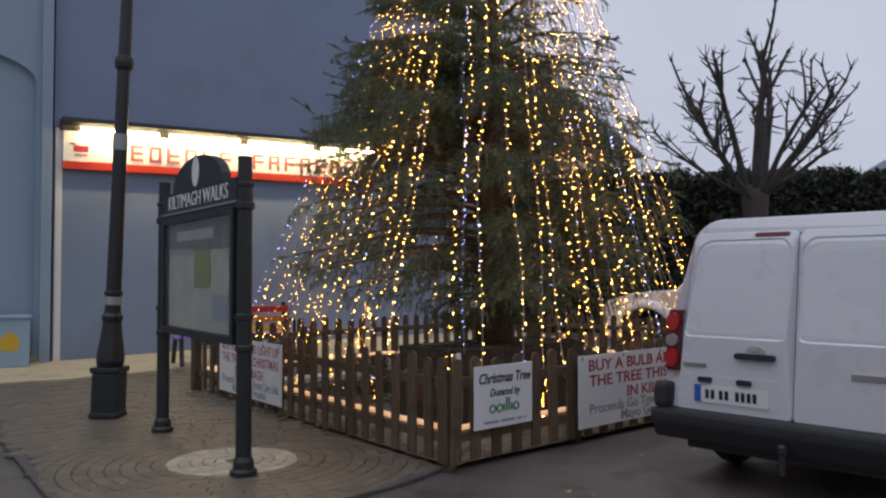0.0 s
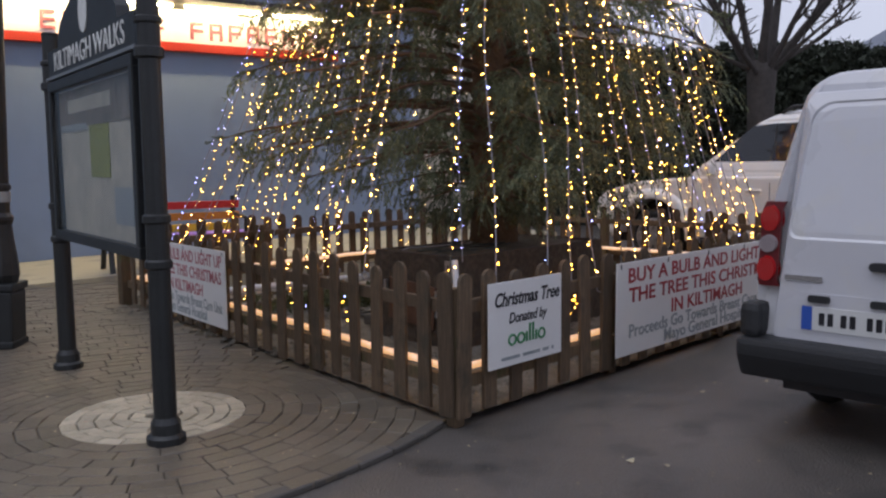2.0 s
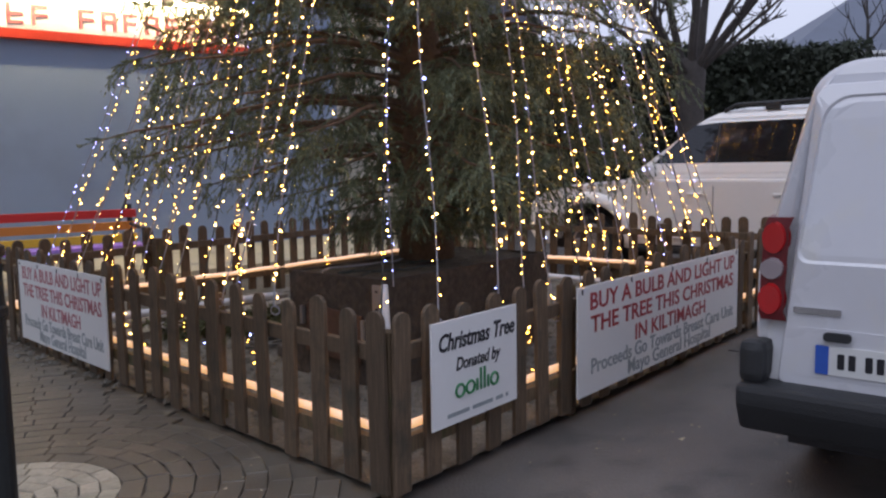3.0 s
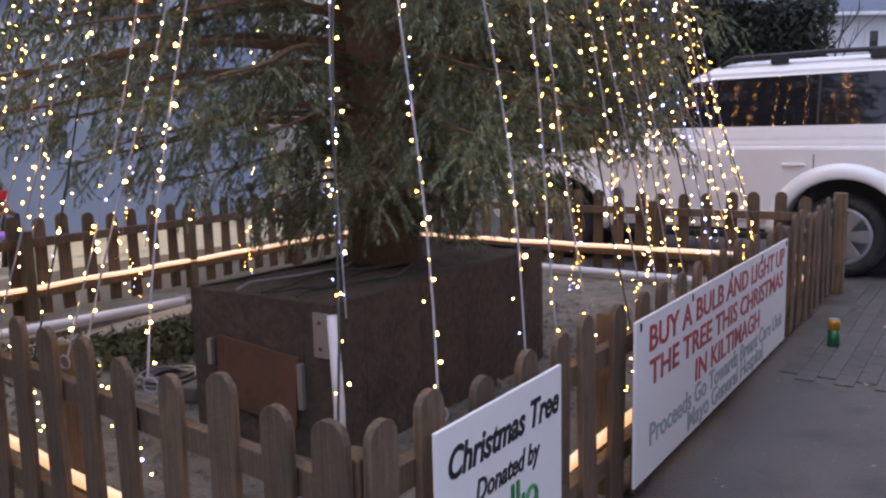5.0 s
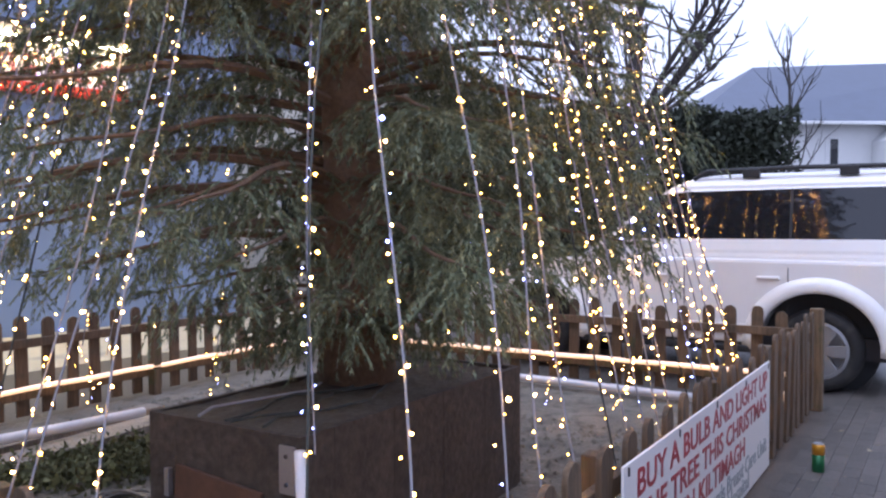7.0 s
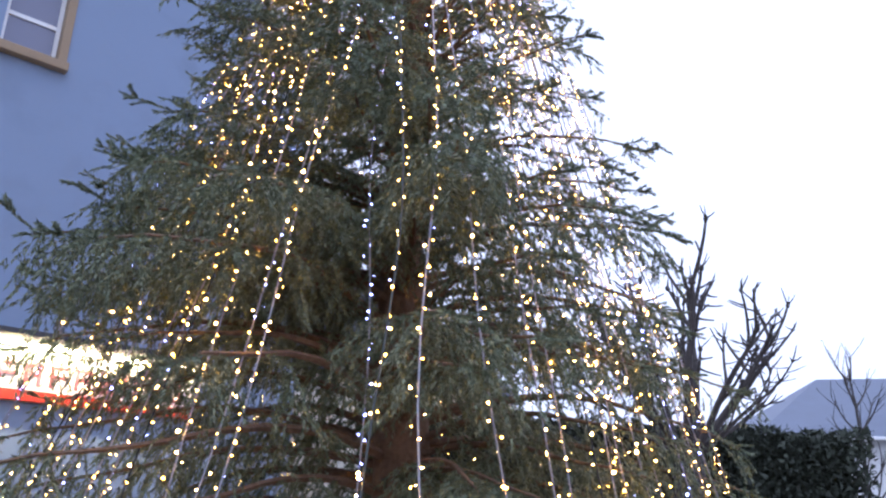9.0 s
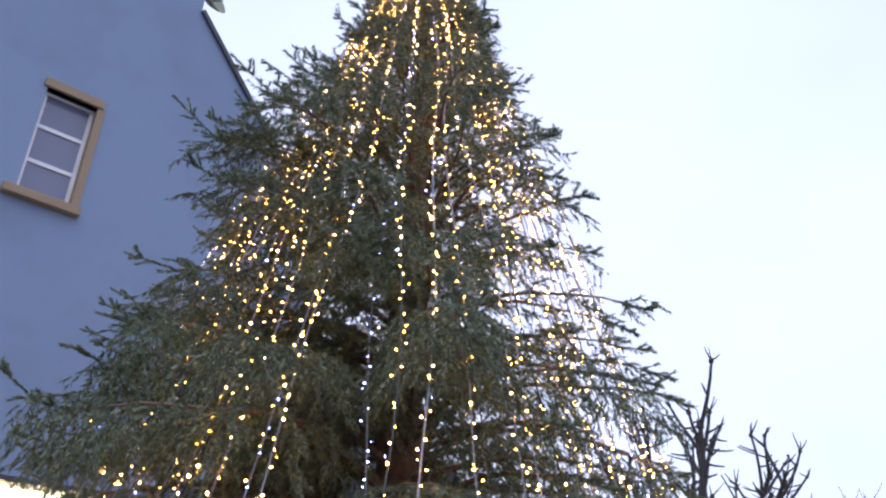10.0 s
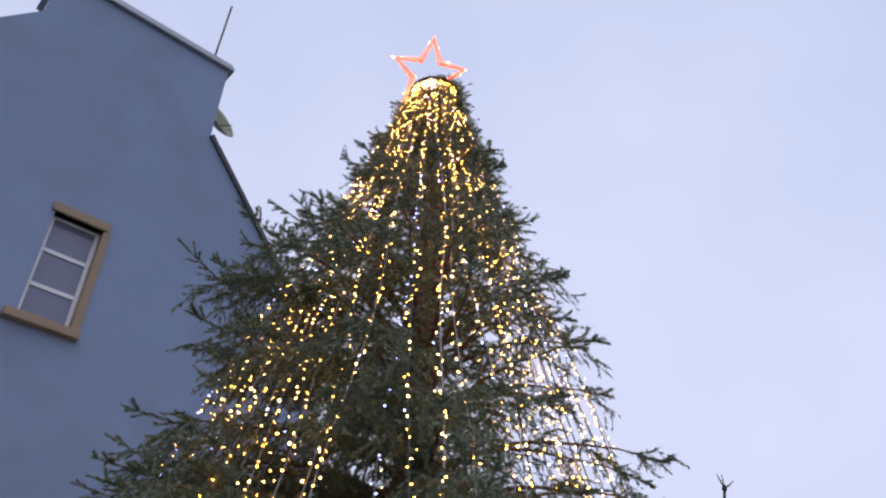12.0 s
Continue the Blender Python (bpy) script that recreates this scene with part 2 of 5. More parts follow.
_mx.inputs[0].default_value = 0.16; _l.new(_t.outputs[0], _mx.inputs[1]); _l.new(_g.outputs[0], _mx.inputs[2]); _l.new(_mx.outputs[0], _o.inputs[0])
M["clear_pane"] = _pane

# ---- building helpers ----
def part(name, bm, mat, parent=None, label="", smooth=False):
    """Links a bmesh as one mesh object, under a thing or a part."""
    me = bpy.data.meshes.new(name)
    bmesh.ops.recalc_face_normals(bm, faces=bm.faces[:])
    if smooth:
        for f in bm.faces:
            f.smooth = True
    bm.to_mesh(me); bm.free()
    me.materials.append(M[mat] if isinstance(mat, str) else mat)
    ob = new(name, me)
    if parent is not None:
        ob.parent = parent
    if label:
        ob["label"] = label
    return ob

def thing(name, m, label, category, group="", kind=""):
    ob = new(name)
    ob.matrix_world = m
    ob.empty_display_size = 0.1
    return tagged(ob, label, category, group, kind)

def box(x0, x1, y0, y1, z0, z1, bevel=0.0, bm=None, seg=2):
    bm2 = bmesh.new()
    bmesh.ops.create_cube(bm2, size=1.0, matrix=Matrix.Translation(((x0 + x1) / 2, (y0 + y1) / 2, (z0 + z1) / 2)) @ Matrix.Diagonal((x1 - x0, y1 - y0, z1 - z0, 1)))
    if bevel:
        bmesh.ops.bevel(bm2, geom=bm2.edges[:], offset=bevel, segments=seg, affect="EDGES", profile=0.6)
    return joined(bm, bm2)

def joined(bm, bm2):
    if bm is None:
        return bm2
    me = bpy.data.meshes.new("tmp"); bm2.to_mesh(me); bm2.free()
    bm.from_mesh(me); bpy.data.meshes.remove(me)
    return bm

def prism(points, y0, y1, bm=None, bevel=0.0):
    """A flat outline in x and z, given thickness along y."""
    b = bmesh.new()
    a = [b.verts.new((x, y0, z)) for x, z in points]
    c = [b.verts.new((x, y1, z)) for x, z in points]
    b.faces.new(a); b.faces.new(c[::-1])
    for i in range(len(points)):
        j = (i + 1) % len(points)
        b.faces.new((a[i], c[i], c[j], a[j]))
    bmesh.ops.recalc_face_normals(b, faces=b.faces[:])
    if bevel:
        bmesh.ops.bevel(b, geom=b.edges[:], offset=bevel, segments=2, affect="EDGES", profile=0.6)
    return joined(bm, b)

def lathe(profile, sides=20, bm=None, centre=(0, 0, 0)):
    """A turned shape from (radius, z) pairs."""
    b = bmesh.new()
    rings = []
    for r, z in profile:
        rings.append([b.verts.new((centre[0] + r * math.cos(k * math.tau / sides), centre[1] + r * math.sin(k * math.tau / sides), centre[2] + z)) for k in range(sides)])
    for p, q in zip(rings, rings[1:]):
        for k in range(sides):
            b.faces.new((p[k], p[(k + 1) % sides], q[(k + 1) % sides], q[k]))
    b.faces.new(rings[0][::-1]); b.faces.new(rings[-1])
    return joined(bm, b)

def tube(points, radii, sides=8, bm=None, closed=False):
    """A round bar along a line of points; one radius or one for each point."""
    b = bm or bmesh.new()
    pts = [Vector(p) for p in points]
    if not hasattr(radii, "__len__"):
        radii = [radii] * len(pts)
    radii = [float(r) for r in radii]
    rings, last = [], None
    for i, p in enumerate(pts):
        a = pts[max(i - 1, 0)] if not closed else pts[i - 1]
        c = pts[min(i + 1, len(pts) - 1)] if not closed else pts[(i + 1) % len(pts)]
        d = (c - a).normalized()
        if last is None:
            s = d.orthogonal().normalized()
        else:
            s = (last - d * last.dot(d)).normalized()
        last = s
        t = d.cross(s)
        rings.append([b.verts.new(p + radii[i] * (math.cos(k * math.tau / sides) * s + math.sin(k * math.tau / sides) * t)) for k in range(sides)])
    loop = list(zip(rings, rings[1:])) + ([(rings[-1], rings[0])] if closed else [])
    for p, q in loop:
        for k in range(sides):
            b.faces.new((p[k], p[(k + 1) % sides], q[(k + 1) % sides], q[k]))
    if not closed:
        b.faces.new(rings[0][::-1]); b.faces.new(rings[-1])
    return b

def letters(name, body, size, mat, parent, m, depth=0.002, align="CENTER", shear=0.0, squeeze=1.0, label="", bold=0.0):
    """Raised lettering in the built-in font, turned into a mesh."""
    cu = bpy.data.curves.new(name, "FONT")
    cu.body, cu.size, cu.extrude, cu.align_x, cu.shear, cu.resolution_u, cu.offset = body, size, depth, align, shear, 3, bold
    tmp = bpy.data.objects.new(name, cu)
    scene.collection.objects.link(tmp)
    bpy.context.view_layer.update()
    me = bpy.data.meshes.new_from_object(tmp.evaluated_get(bpy.context.evaluated_depsgraph_get()))
    bpy.data.objects.remove(tmp)
    me.name = name
    me.materials.clear(); me.materials.append(M[mat])
    ob = new(name, me)
    ob.parent = parent
    ob.matrix_local = m @ Matrix.Diagonal((squeeze, 1, 1, 1))
    if label:
        ob["label"] = label
    return ob

def mesh_from(name, verts, faces, mat, parent=None):
    me = bpy.data.meshes.new(name)
    me.from_pydata(verts, [], faces)
    me.materials.append(M[mat])
    ob = new(name, me)
    if parent is not None:
        ob.parent = parent
    return ob

def triangles(name, tri, mat, parent=None):
    """One mesh from an array of separate triangles, n x 3 x 3."""
    tri = np.asarray(tri, dtype=np.float32)
    n = len(tri)
    me = bpy.data.meshes.new(name)
    me.vertices.add(3 * n); me.loops.add(3 * n); me.polygons.add(n)
    me.vertices.foreach_set("co", tri.ravel())
    me.loops.foreach_set("vertex_index", np.arange(3 * n, dtype=np.int32))
    me.polygons.foreach_set("loop_start", np.arange(0, 3 * n, 3, dtype=np.int32))
    me.update(); me.validate()
    me.materials.append(M[mat])
    ob = new(name, me)
    if parent is not None:
        ob.parent = parent
    return ob

# The fence's corner, with x along its right wing and y along its left one.
CORNER = (0.0, 6.29)
FENCE_TURN = 46.4
F = pose(CORNER[0], CORNER[1], 0, 0, 0, FENCE_TURN)
def in_fence(u, v, z=0.0):
    return F @ Vector((u, v, z))
# The shop's wall: x along its face, y into the building.
WALL_TURN = math.degrees(math.atan2(0.56, 0.83))
W = pose(-6.84, 13.0, 0, 0, 0, WALL_TURN)

# ---- ground ----
bm = bmesh.new()
bmesh.ops.create_grid(bm, x_segments=60, y_segments=60, size=400.0)
bmesh.ops.translate(bm, verts=bm.verts[:], vec=(0, 60, 0))
tagged(part("ground", bm, "asphalt"), "dark damp asphalt road surface of the street", "ground", kind="structure")

# Pavement outline: the kerb bends round the notice board and runs on past the lamp post.
KERB = [(-0.08, 6.20), (-0.19, 5.98), (-0.31, 5.78), (-0.45, 5.58), (-0.62, 5.37), (-0.80, 5.17), (-1.0, 5.0), (-1.25, 4.86), (-1.55, 4.80), (-1.85, 4.84),
        (-2.12, 4.98), (-2.46, 5.28), (-2.95, 5.88), (-3.49, 6.55), (-4.0, 7.20), (-4.9, 8.4), (-6.2, 10.1), (-7.6, 12.0)]
bm = bmesh.new()
PAVE_TOP = 0.03
outline = KERB + [(-9.5, 14.5), (-6.0, 18.0), (0.5, 21.0), (2.5, 14.5), (1.2, 11.0), (0.05, 6.35)]
face = bm.faces.new([bm.verts.new((x, y, 0.0)) for x, y in outline])
if face.normal.z < 0:
    face.normal_flip()
side = bmesh.ops.extrude_face_region(bm, geom=[face])
bmesh.ops.translate(bm, verts=[v for v in side["geom"] if hasattr(v, "co")], vec=(0, 0, PAVE_TOP - 0.012))
pavement = tagged(part("pavement", bm, "joint"), "brown-grey block paving laid in arcs beside the fence", "pavement", kind="structure")

# Paler concrete apron in front of the shop, yellow lamp light in its colour.
bm = prism([(-1.5, 0.0), (8.5, 0.0), (8.5, 0.26), (4.0, 0.19), (0.0, 0.05), (-1.5, 0.045)], -2.6, -0.02)
apron = part("shop_apron", bm, "concrete")
apron.matrix_world = W
tagged(apron, "pale concrete apron along the shop wall foot, tinted with yellow lamp light", "pavement", kind="structure")

# ---- shop building ----
shop = thing("shop_building", W, "tall blue-grey rendered gable with shop sign and chimney", "building")
gable = [(0, 0), (7.4, 0), (7.4, 8.75), (4.44, 12.2), (4.44, 13.95), (1.26, 13.95), (1.26, 13.0), (0, 11.5)]
WX0, WX1, WZ0, WZ1 = 2.52, 3.26, 7.73, 9.47
bm = bmesh.new()
prism([(0, 0), (7.4, 0), (7.4, 8.75), (4.44, 12.2), (4.44, 13.95), (1.26, 13.95), (1.26, 13.0), (0, 11.5), (0, WZ0 - 0.001),
       (WX0, WZ0 - 0.001), (WX0, WZ1), (WX1, WZ1), (WX1, WZ0), (0, WZ0 - 0.002)], 0, 0.35, bm=bm)
part("gable_wall", bm, "render_blue", shop)
part("side_wall", box(0, 0.35, 0.35, 9, 0, 11.2), "render_blue", shop)
part("side_wall", box(7.05, 7.4, 0.35, 9, 0, 8.6), "render_blue", shop)
part("back_wall", box(0, 7.4, 9, 9.35, 0, 8.6), "render_blue", shop)
bm = prism([(7.65, 8.55), (7.65, 8.67), (2.85, 14.28), (-0.2, 11.45), (-0.2, 11.33), (2.85, 14.1)], 0.9, 9.6)
part("roof", bm, "slate", shop, "dark slate roof behind the gable")
bm = prism([(4.42, 12.22), (4.47, 12.28), (7.62, 8.60), (7.55, 8.55)], -0.06, 0.4)
part("verge", bm, "dark_trim", shop, "dark verge along the gable slope")
bm = box(1.26, 4.44, 0.35, 0.95, 11.0, 13.95)
chimney = part("chimney", bm, "render_blue", shop)
bm = box(1.16, 4.53, -0.09, 1.04, 13.95, 14.03, 0.01)
box(1.20, 4.49, -0.05, 1.0, 14.03, 14.12, 0.01, bm=bm)
part("coping", bm, "zinc", chimney, "grey stepped coping")
bm = tube([(4.25, 0.5, 14.1), (4.32, 0.5, 16.3)], 0.02, 6)
part("aerial", bm, "dark_trim", chimney)
dish = thing("satellite_dish", W @ pose(4.62, 0.25, 12.90, 0, 0, 25), "grey weathered satellite dish bolted to the chimney side", "satellite dish")
bm = lathe([(0.02, -0.10), (0.16, -0.07), (0.28, 0.0), (0.345, 0.055), (0.35, 0.05), (0.28, -0.015), (0.16, -0.085), (0.02, -0.115)], 24)
bmesh.ops.rotate(bm, verts=bm.verts[:], matrix=Matrix.Rotation(radians(70), 3, "X"))
part("reflector", bm, material("dish_grey", (0.30, 0.31, 0.20), 0.6, spread=0.2, stain=7, stains=0.3), dish, smooth=True)
part("arm", tube([(-0.15, 0.05, -0.1), (0.0, 0.1, -0.05), (0.0, -0.3, -0.2)], 0.018, 6), "zinc", dish)

# Upper window with stone head and sill.
win = new("window_1"); win.parent = shop
win.location = (0, 0, 0)
win["label"] = "white-framed three-light window with blind"
part("sill", box(WX0 - 0.17, WX1 + 0.12, -0.13, 0.2, WZ0 - 0.13, WZ0, 0.015), "sandstone", win)
part("lintel", box(WX0 - 0.06, WX1 + 0.06, -0.05, 0.12, WZ1, WZ1 + 0.14, 0.01), "sandstone", win)
part("reveal", box(WX1 - 0.012, WX1 + 0.10, -0.025, 0.20, WZ0, WZ1, 0.006), "sandstone", win)
bm = bmesh.new()
h3 = (WZ1 - WZ0) / 3
for k in range(4):
    box(WX0, WX1 - 0.012, 0.14, 0.20, WZ0 + k * h3 - (0.0 if k == 0 else 0.03), WZ0 + k * h3 + (0.0 if k == 3 else 0.03), bm=bm)
for x in (WX0, WX1 - 0.07):
    box(x, x + 0.055, 0.135, 0.205, WZ0, WZ1, bm=bm)
part("window_frame", bm, "white_paint", win)
for k in range(3):
    part("pane", box(WX0 + 0.055, WX1 - 0.07, 0.165, 0.175, WZ0 + k * h3 + 0.03, WZ0 + (k + 1) * h3 - 0.03), "glass_win", win)
part("dark_room", box(WX0, WX1, 0.40, 0.42, WZ0, WZ1), "white_paint", win, "pale blind behind the panes")

# Corner strip and sign board with lit tubes.
part("corner_strip", box(0.02, 0.12, -0.03, -0.002, 0.0, 3.84, 0.005), "white_paint", shop, "white corner strip")
SX0, SX1 = 0.12, 5.75
sign = thing("shop_sign", W, "lit white shop fascia with red lower band and red lettering", "shop sign")
part("panel", box(SX0, SX1, -0.10, -0.004, 3.30, 3.80, 0.01), "sign_white", sign)
part("red_band", box(SX0, SX1, -0.12, -0.004, 3.17, 3.30, 0.01), "sign_red", sign)
part("cornice", prism([(-0.02, 3.96), (-0.45, 3.96), (-0.45, 3.90), (-0.36, 3.84), (-0.02, 3.80)], 0, 1), "dark_trim", sign).matrix_local = Matrix(((0, 1, 0, 0), (1, 0, 0, 0), (0, 0, 1, 0), (0, 0, 0, 1))) @ Matrix.Diagonal((1, SX1 - SX0 + 0.1, 1, 1)) @ Matrix.Translation((0, SX0 / (SX1 - SX0 + 0.1) - 0.008, 0))
for k in range(4):
    x = SX0 + 0.25 + k * 1.38
    t = part("lamp_tube", tube([(x, -0.33, 3.80), (x + 1.2, -0.33, 3.80)], 0.022, 8), "tube_glow", sign, "lit fluorescent tube")
# The shop's name as plain letter-size strokes, red paled for the tubes' glow.
def stroke_block(x, w, z0, z1, t, skip):
    b = bmesh.new()
    zm = (z0 + z1 - t) / 2
    strokes = ((x, x + w, z0, z0 + t), (x, x + w, zm, zm + t), (x, x + w, z1 - t, z1), (x, x + t, z0, z1), (x + w - t, x + w, z0, z1))
    for k, a in enumerate(strokes):
        if k not in skip:
            box(a[0], a[1], -0.118 - 0.001 * k, -0.101, a[2], a[3], bm=b)
    return b
x = 1.16
for k in range(15):
    if k != 6:
        part("name_block", stroke_block(x, 0.20, 3.36, 3.63, 0.045, ((4,), (0, 4), (1,), (0,), (2, 4))[(k * 7 + k // 3) % 5]), "letter_faded_glare", sign)
    x += 0.30
bm = box(0.28, 0.50, -0.118, -0.101, 3.47, 3.56)
box(0.30, 0.48, -0.118, -0.101, 3.40, 3.42, bm=bm); box(0.22, 0.30, -0.118, -0.101, 3.58, 3.60, bm=bm)
part("sign_emblem", bm, "letter_red", sign)

# ---- neighbouring building on the shop's near side ----
side_wall = thing("side_building", W, "pale blue rendered wall with a recessed arched panel", "building")
bm = box(-0.20, -0.04, -0.16, 0.4, 0, 11.0, 0.01)
part("pier", bm, "render_side", side_wall)
bm = bmesh.new()
arch = [(-0.28, 0.0), (-0.28, 4.55)] + [(-1.98 + 1.7 * math.cos(a), 4.55 + 0.52 * math.sin(a)) for a in [radians(12 * k) for k in range(0, 16)]] + [(-3.68, 4.55), (-3.68, 0.0)]
prism([(-0.20, 0.0), (-0.20, 11.0), (-9.0, 11.0), (-9.0, 0.0)] + arch[::-1], -0.06, 0.4, bm=bm)
part("wall", bm, "render_side", side_wall)
part("arch_panel", box(-3.9, -0.25, 0.05, 0.30, 0, 5.3), "render_side", side_wall)
part("plinth", box(-9.0, -0.21, -0.10, -0.065, 0, 0.14), "concrete", side_wall)

power_box = thing("utility_cabinet", W @ pose(-0.98, -0.40, 0), "blue steel utility cabinet with yellow warning sticker", "utility cabinet")
part("body", box(-0.75, 0.62, -0.3, 0.18, 0.05, 0.78, 0.012), "cabinet", power_box)
part("top", box(-0.78, 0.65, -0.33, 0.2, 0.78, 0.82, 0.01), "cabinet", power_box)
part("base", box(-0.73, 0.60, -0.28, 0.16, 0.02, 0.05), "concrete", power_box)
part("warning_sticker", prism([(0.24, 0.30), (0.46, 0.30), (0.49, 0.46), (0.35, 0.60), (0.21, 0.46)], -0.306, -0.302), "yellow", power_box)

# Cream building beyond the shop, seen through the tree.
cream = thing("cream_building", W @ pose(6.3, 5.0, 0), "cream rendered two-storey building behind the tree", "building")
bm = box(1.2, 11.0, 0.0, 7.0, 0, 5.2)
part("wall", bm, "render_cream", cream)
part("roof", prism([(0.9, 5.2), (11.3, 5.2), (11.0, 5.4), (6.1, 8.0), (1.2, 5.4)], -0.3, 7.3), "slate", cream)
for k in range(3):
    wv = part("window", box(2.4 + 2.8 * k, 3.3 + 2.8 * k, -0.03, 0.0, 0.9, 2.3), "white_paint", cream)
    part("pane", box(2.48 + 2.8 * k, 3.22 + 2.8 * k, -0.045, -0.032, 0.98, 2.22), "glass_dark", wv)

# Plain unseen walls, added to close the street behind the camera.
for nm, m in (("wall_south", pose(0, -13, 0)), ("wall_west", pose(-14, 0, 0, 0, 0, 75)), ("wall_east", pose(17, 0, 0, 0, 0, 100))):
    b = part(nm, box(-9, 9, -0.2, 0.2, 0, 5.5), "render_cream")
    b.matrix_world = m
    tagged(b, "plain unseen wall added to close the street", "wall", kind="structure")

# Grit, leaf scraps and chippings on the road.
r5 = np.random.RandomState(17)
n = 2600
gx, gy = r5.uniform(-3.0, 7.0, n), r5.uniform(1.5, 12.0, n)
keep = np.array([not (lambda q: -0.2 < q.x < 6.2 and -0.2 < q.y < 5.2)(F.inverted() @ Vector((a, b, 0))) for a, b in zip(gx, gy)])
gx, gy = gx[keep], gy[keep]
gs = r5.uniform(0.003, 0.011, len(gx)) * (1 + 1.5 * (r5.rand(len(gx)) < 0.06))
spin = r5.uniform(0, math.tau, len(gx))
tri = np.stack([np.stack([gx + gs * np.cos(spin + o), gy + gs * np.sin(spin + o), np.full(len(gx), 0.004) + 0.3 * gs], 1) for o in (0.0, 2.1, 4.2)], 1)
tri[:, 0, 2] += 0.4 * gs
tri[:, :, 2] += np.where((gx < -0.3) & (gy > 4.8), PAVE_TOP + 0.004, 0.0)[:, None]
tagged(triangles("road_grit", tri, "concrete"), "pale grit and leaf scraps strewn over the road", "grit", kind="stuff")

# ---- picket fence ----
# Wing ends in the fence's own plan.
PLAN = [(-0.10, -0.11), (6.05, -0.11), (6.05, 5.1), (0.42, 5.0)]
def picket_mesh(h, w, seed):
    rnd = random.Random(seed)
    n = 7
    pts = [(-w / 2, 0), (w / 2, 0)] + [(w / 2 * math.cos(a), h - w / 2 + w / 2 * math.sin(a)) for a in [math.pi * k / n for k in range(n + 1)]]
    pts = [(x + rnd.uniform(-0.0015, 0.0015), z) for x, z in pts]
    b = prism(pts, -0.011, 0.011, bevel=0.003)
    me = bpy.data.meshes.new("picket")
    b.to_mesh(me); b.free()
    me.materials.append(M["timber"])
    return me
PICKETS = [picket_mesh(0.745 + 0.012 * k, 0.098 + 0.005 * (k % 2), k) for k in range(4)]
def wing(label, a, b, step, out):
    """One straight run of fence from a to b; its pickets face the side to which out points."""
    a, b = Vector((*a, 0)), Vector((*b, 0))
    d = (b - a); length = d.length; d.normalize()
    turn = math.degrees(math.atan2(d.y, d.x))
    fence = thing("picket_fence", F @ pose(a.x, a.y, 0.0, 0, 0, turn), label, "fence", "picket fence round the tree")
    for z in (0.20, 0.60):
        part("rail", box(0.05, length - 0.05, min(-out * 0.012, -out * 0.05), max(-out * 0.012, -out * 0.05), z, z + 0.07, 0.004), "timber_old" if z < 0.3 else "timber", fence)
    rnd = random.Random(int(length * 100))
    x = (0.264 if out < 0 else 0.256)
    while x < length - 0.08:
        ob = new("picket", PICKETS[rnd.randrange(4)])
        ob.parent = fence
        ob.matrix_local = pose(x, rnd.uniform(-0.002, 0.002), 0.06 + rnd.uniform(-0.012, 0.012), rnd.uniform(-1.2, 1.2), rnd.uniform(-1.2, 1.2), rnd.uniform(-2, 2))
        x += step + rnd.uniform(-0.006, 0.006)
    for x in (1.55, 3.1, 4.5):
        if x < length - 0.5:
            part("post", box(x - 0.04, x + 0.04, -out * 0.09 - 0.04, -out * 0.09 + 0.04, 0, 0.74, 0.006), "timber_old", fence)
    return fence
wing("weathered brown picket fence wing with rounded pickets and banners", PLAN[0], PLAN[1], 0.225, -1)
wing("weathered brown picket fence wing beside the block paving", PLAN[0], PLAN[3], 0.229, 1)
wing("warm-lit brown picket fence wing in front of parked car", PLAN[1], PLAN[2], 0.21, -1)
wing("warm-lit brown picket fence wing in front of shop", PLAN[3], PLAN[2], 0.21, 1)
corner = thing("fence_post", F @ pose(-0.10, -0.11, 0), "mossy timber corner post between two rounded pickets", "fence post")
part("shaft", box(0.004, 0.074, 0.004, 0.074, 0, 0.74, 0.008), "timber_old", corner)
for m in (pose(0.048, -0.010, 0.05, 0.5, 0.8, 0), pose(-0.012, 0.052, 0.06, -0.6, 0.4, 90)):
    ob = new("picket", PICKETS[2])
    ob.parent = corner
    ob.matrix_local = m
for k in range(1, 4):
    c = thing("fence_post", F @ pose(*PLAN[k], 0), "square brown timber corner post of the fence", "fence post")
    part("shaft", box(-0.05, 0.05, -0.05, 0.05, 0, 0.84, 0.01), "timber_old", c)

# Tube along the inner fence foot, glowing in place of lit rail; white pipes.
inset = [(-0.035, -0.04), (5.93, -0.03), (5.93, 4.98), (0.52, 4.9)]
rope = thing("rope_light", Matrix.Identity(4), "warm glowing tube standing in for light on the lower fence rail", "rope light")
pts = []
for a, b in zip(inset, inset[1:] + inset[:1]):
    for k in range(14):
        u, v = a[0] + (b[0] - a[0]) * k / 14, a[1] + (b[1] - a[1]) * k / 14
        pts.append(in_fence(u, v, 0.295 + 0.005 * math.sin(3 * k)))
part("tube", tube(pts, 0.021, 8, closed=True), "lit_rail_glow", rope, smooth=True)
pipe = thing("white_pipe", Matrix.Identity(4), "white plastic pipe lying along the foot of the fence", "pipe")
part("length", tube([in_fence(5.55, 0.5, 0.10), in_fence(5.6, 3.0, 0.11), in_fence(5.55, 4.6, 0.10)], 0.035, 10), "pipe", pipe, smooth=True)
pipe = thing("white_pipe", Matrix.Identity(4), "white plastic pipe lying on grey planks", "pipe")
part("length", tube([in_fence(0.75, 4.28, 0.16), in_fence(1.72, 4.15, 0.155), in_fence(2.70, 4.05, 0.15)], 0.035, 10), "pipe", pipe, smooth=True)
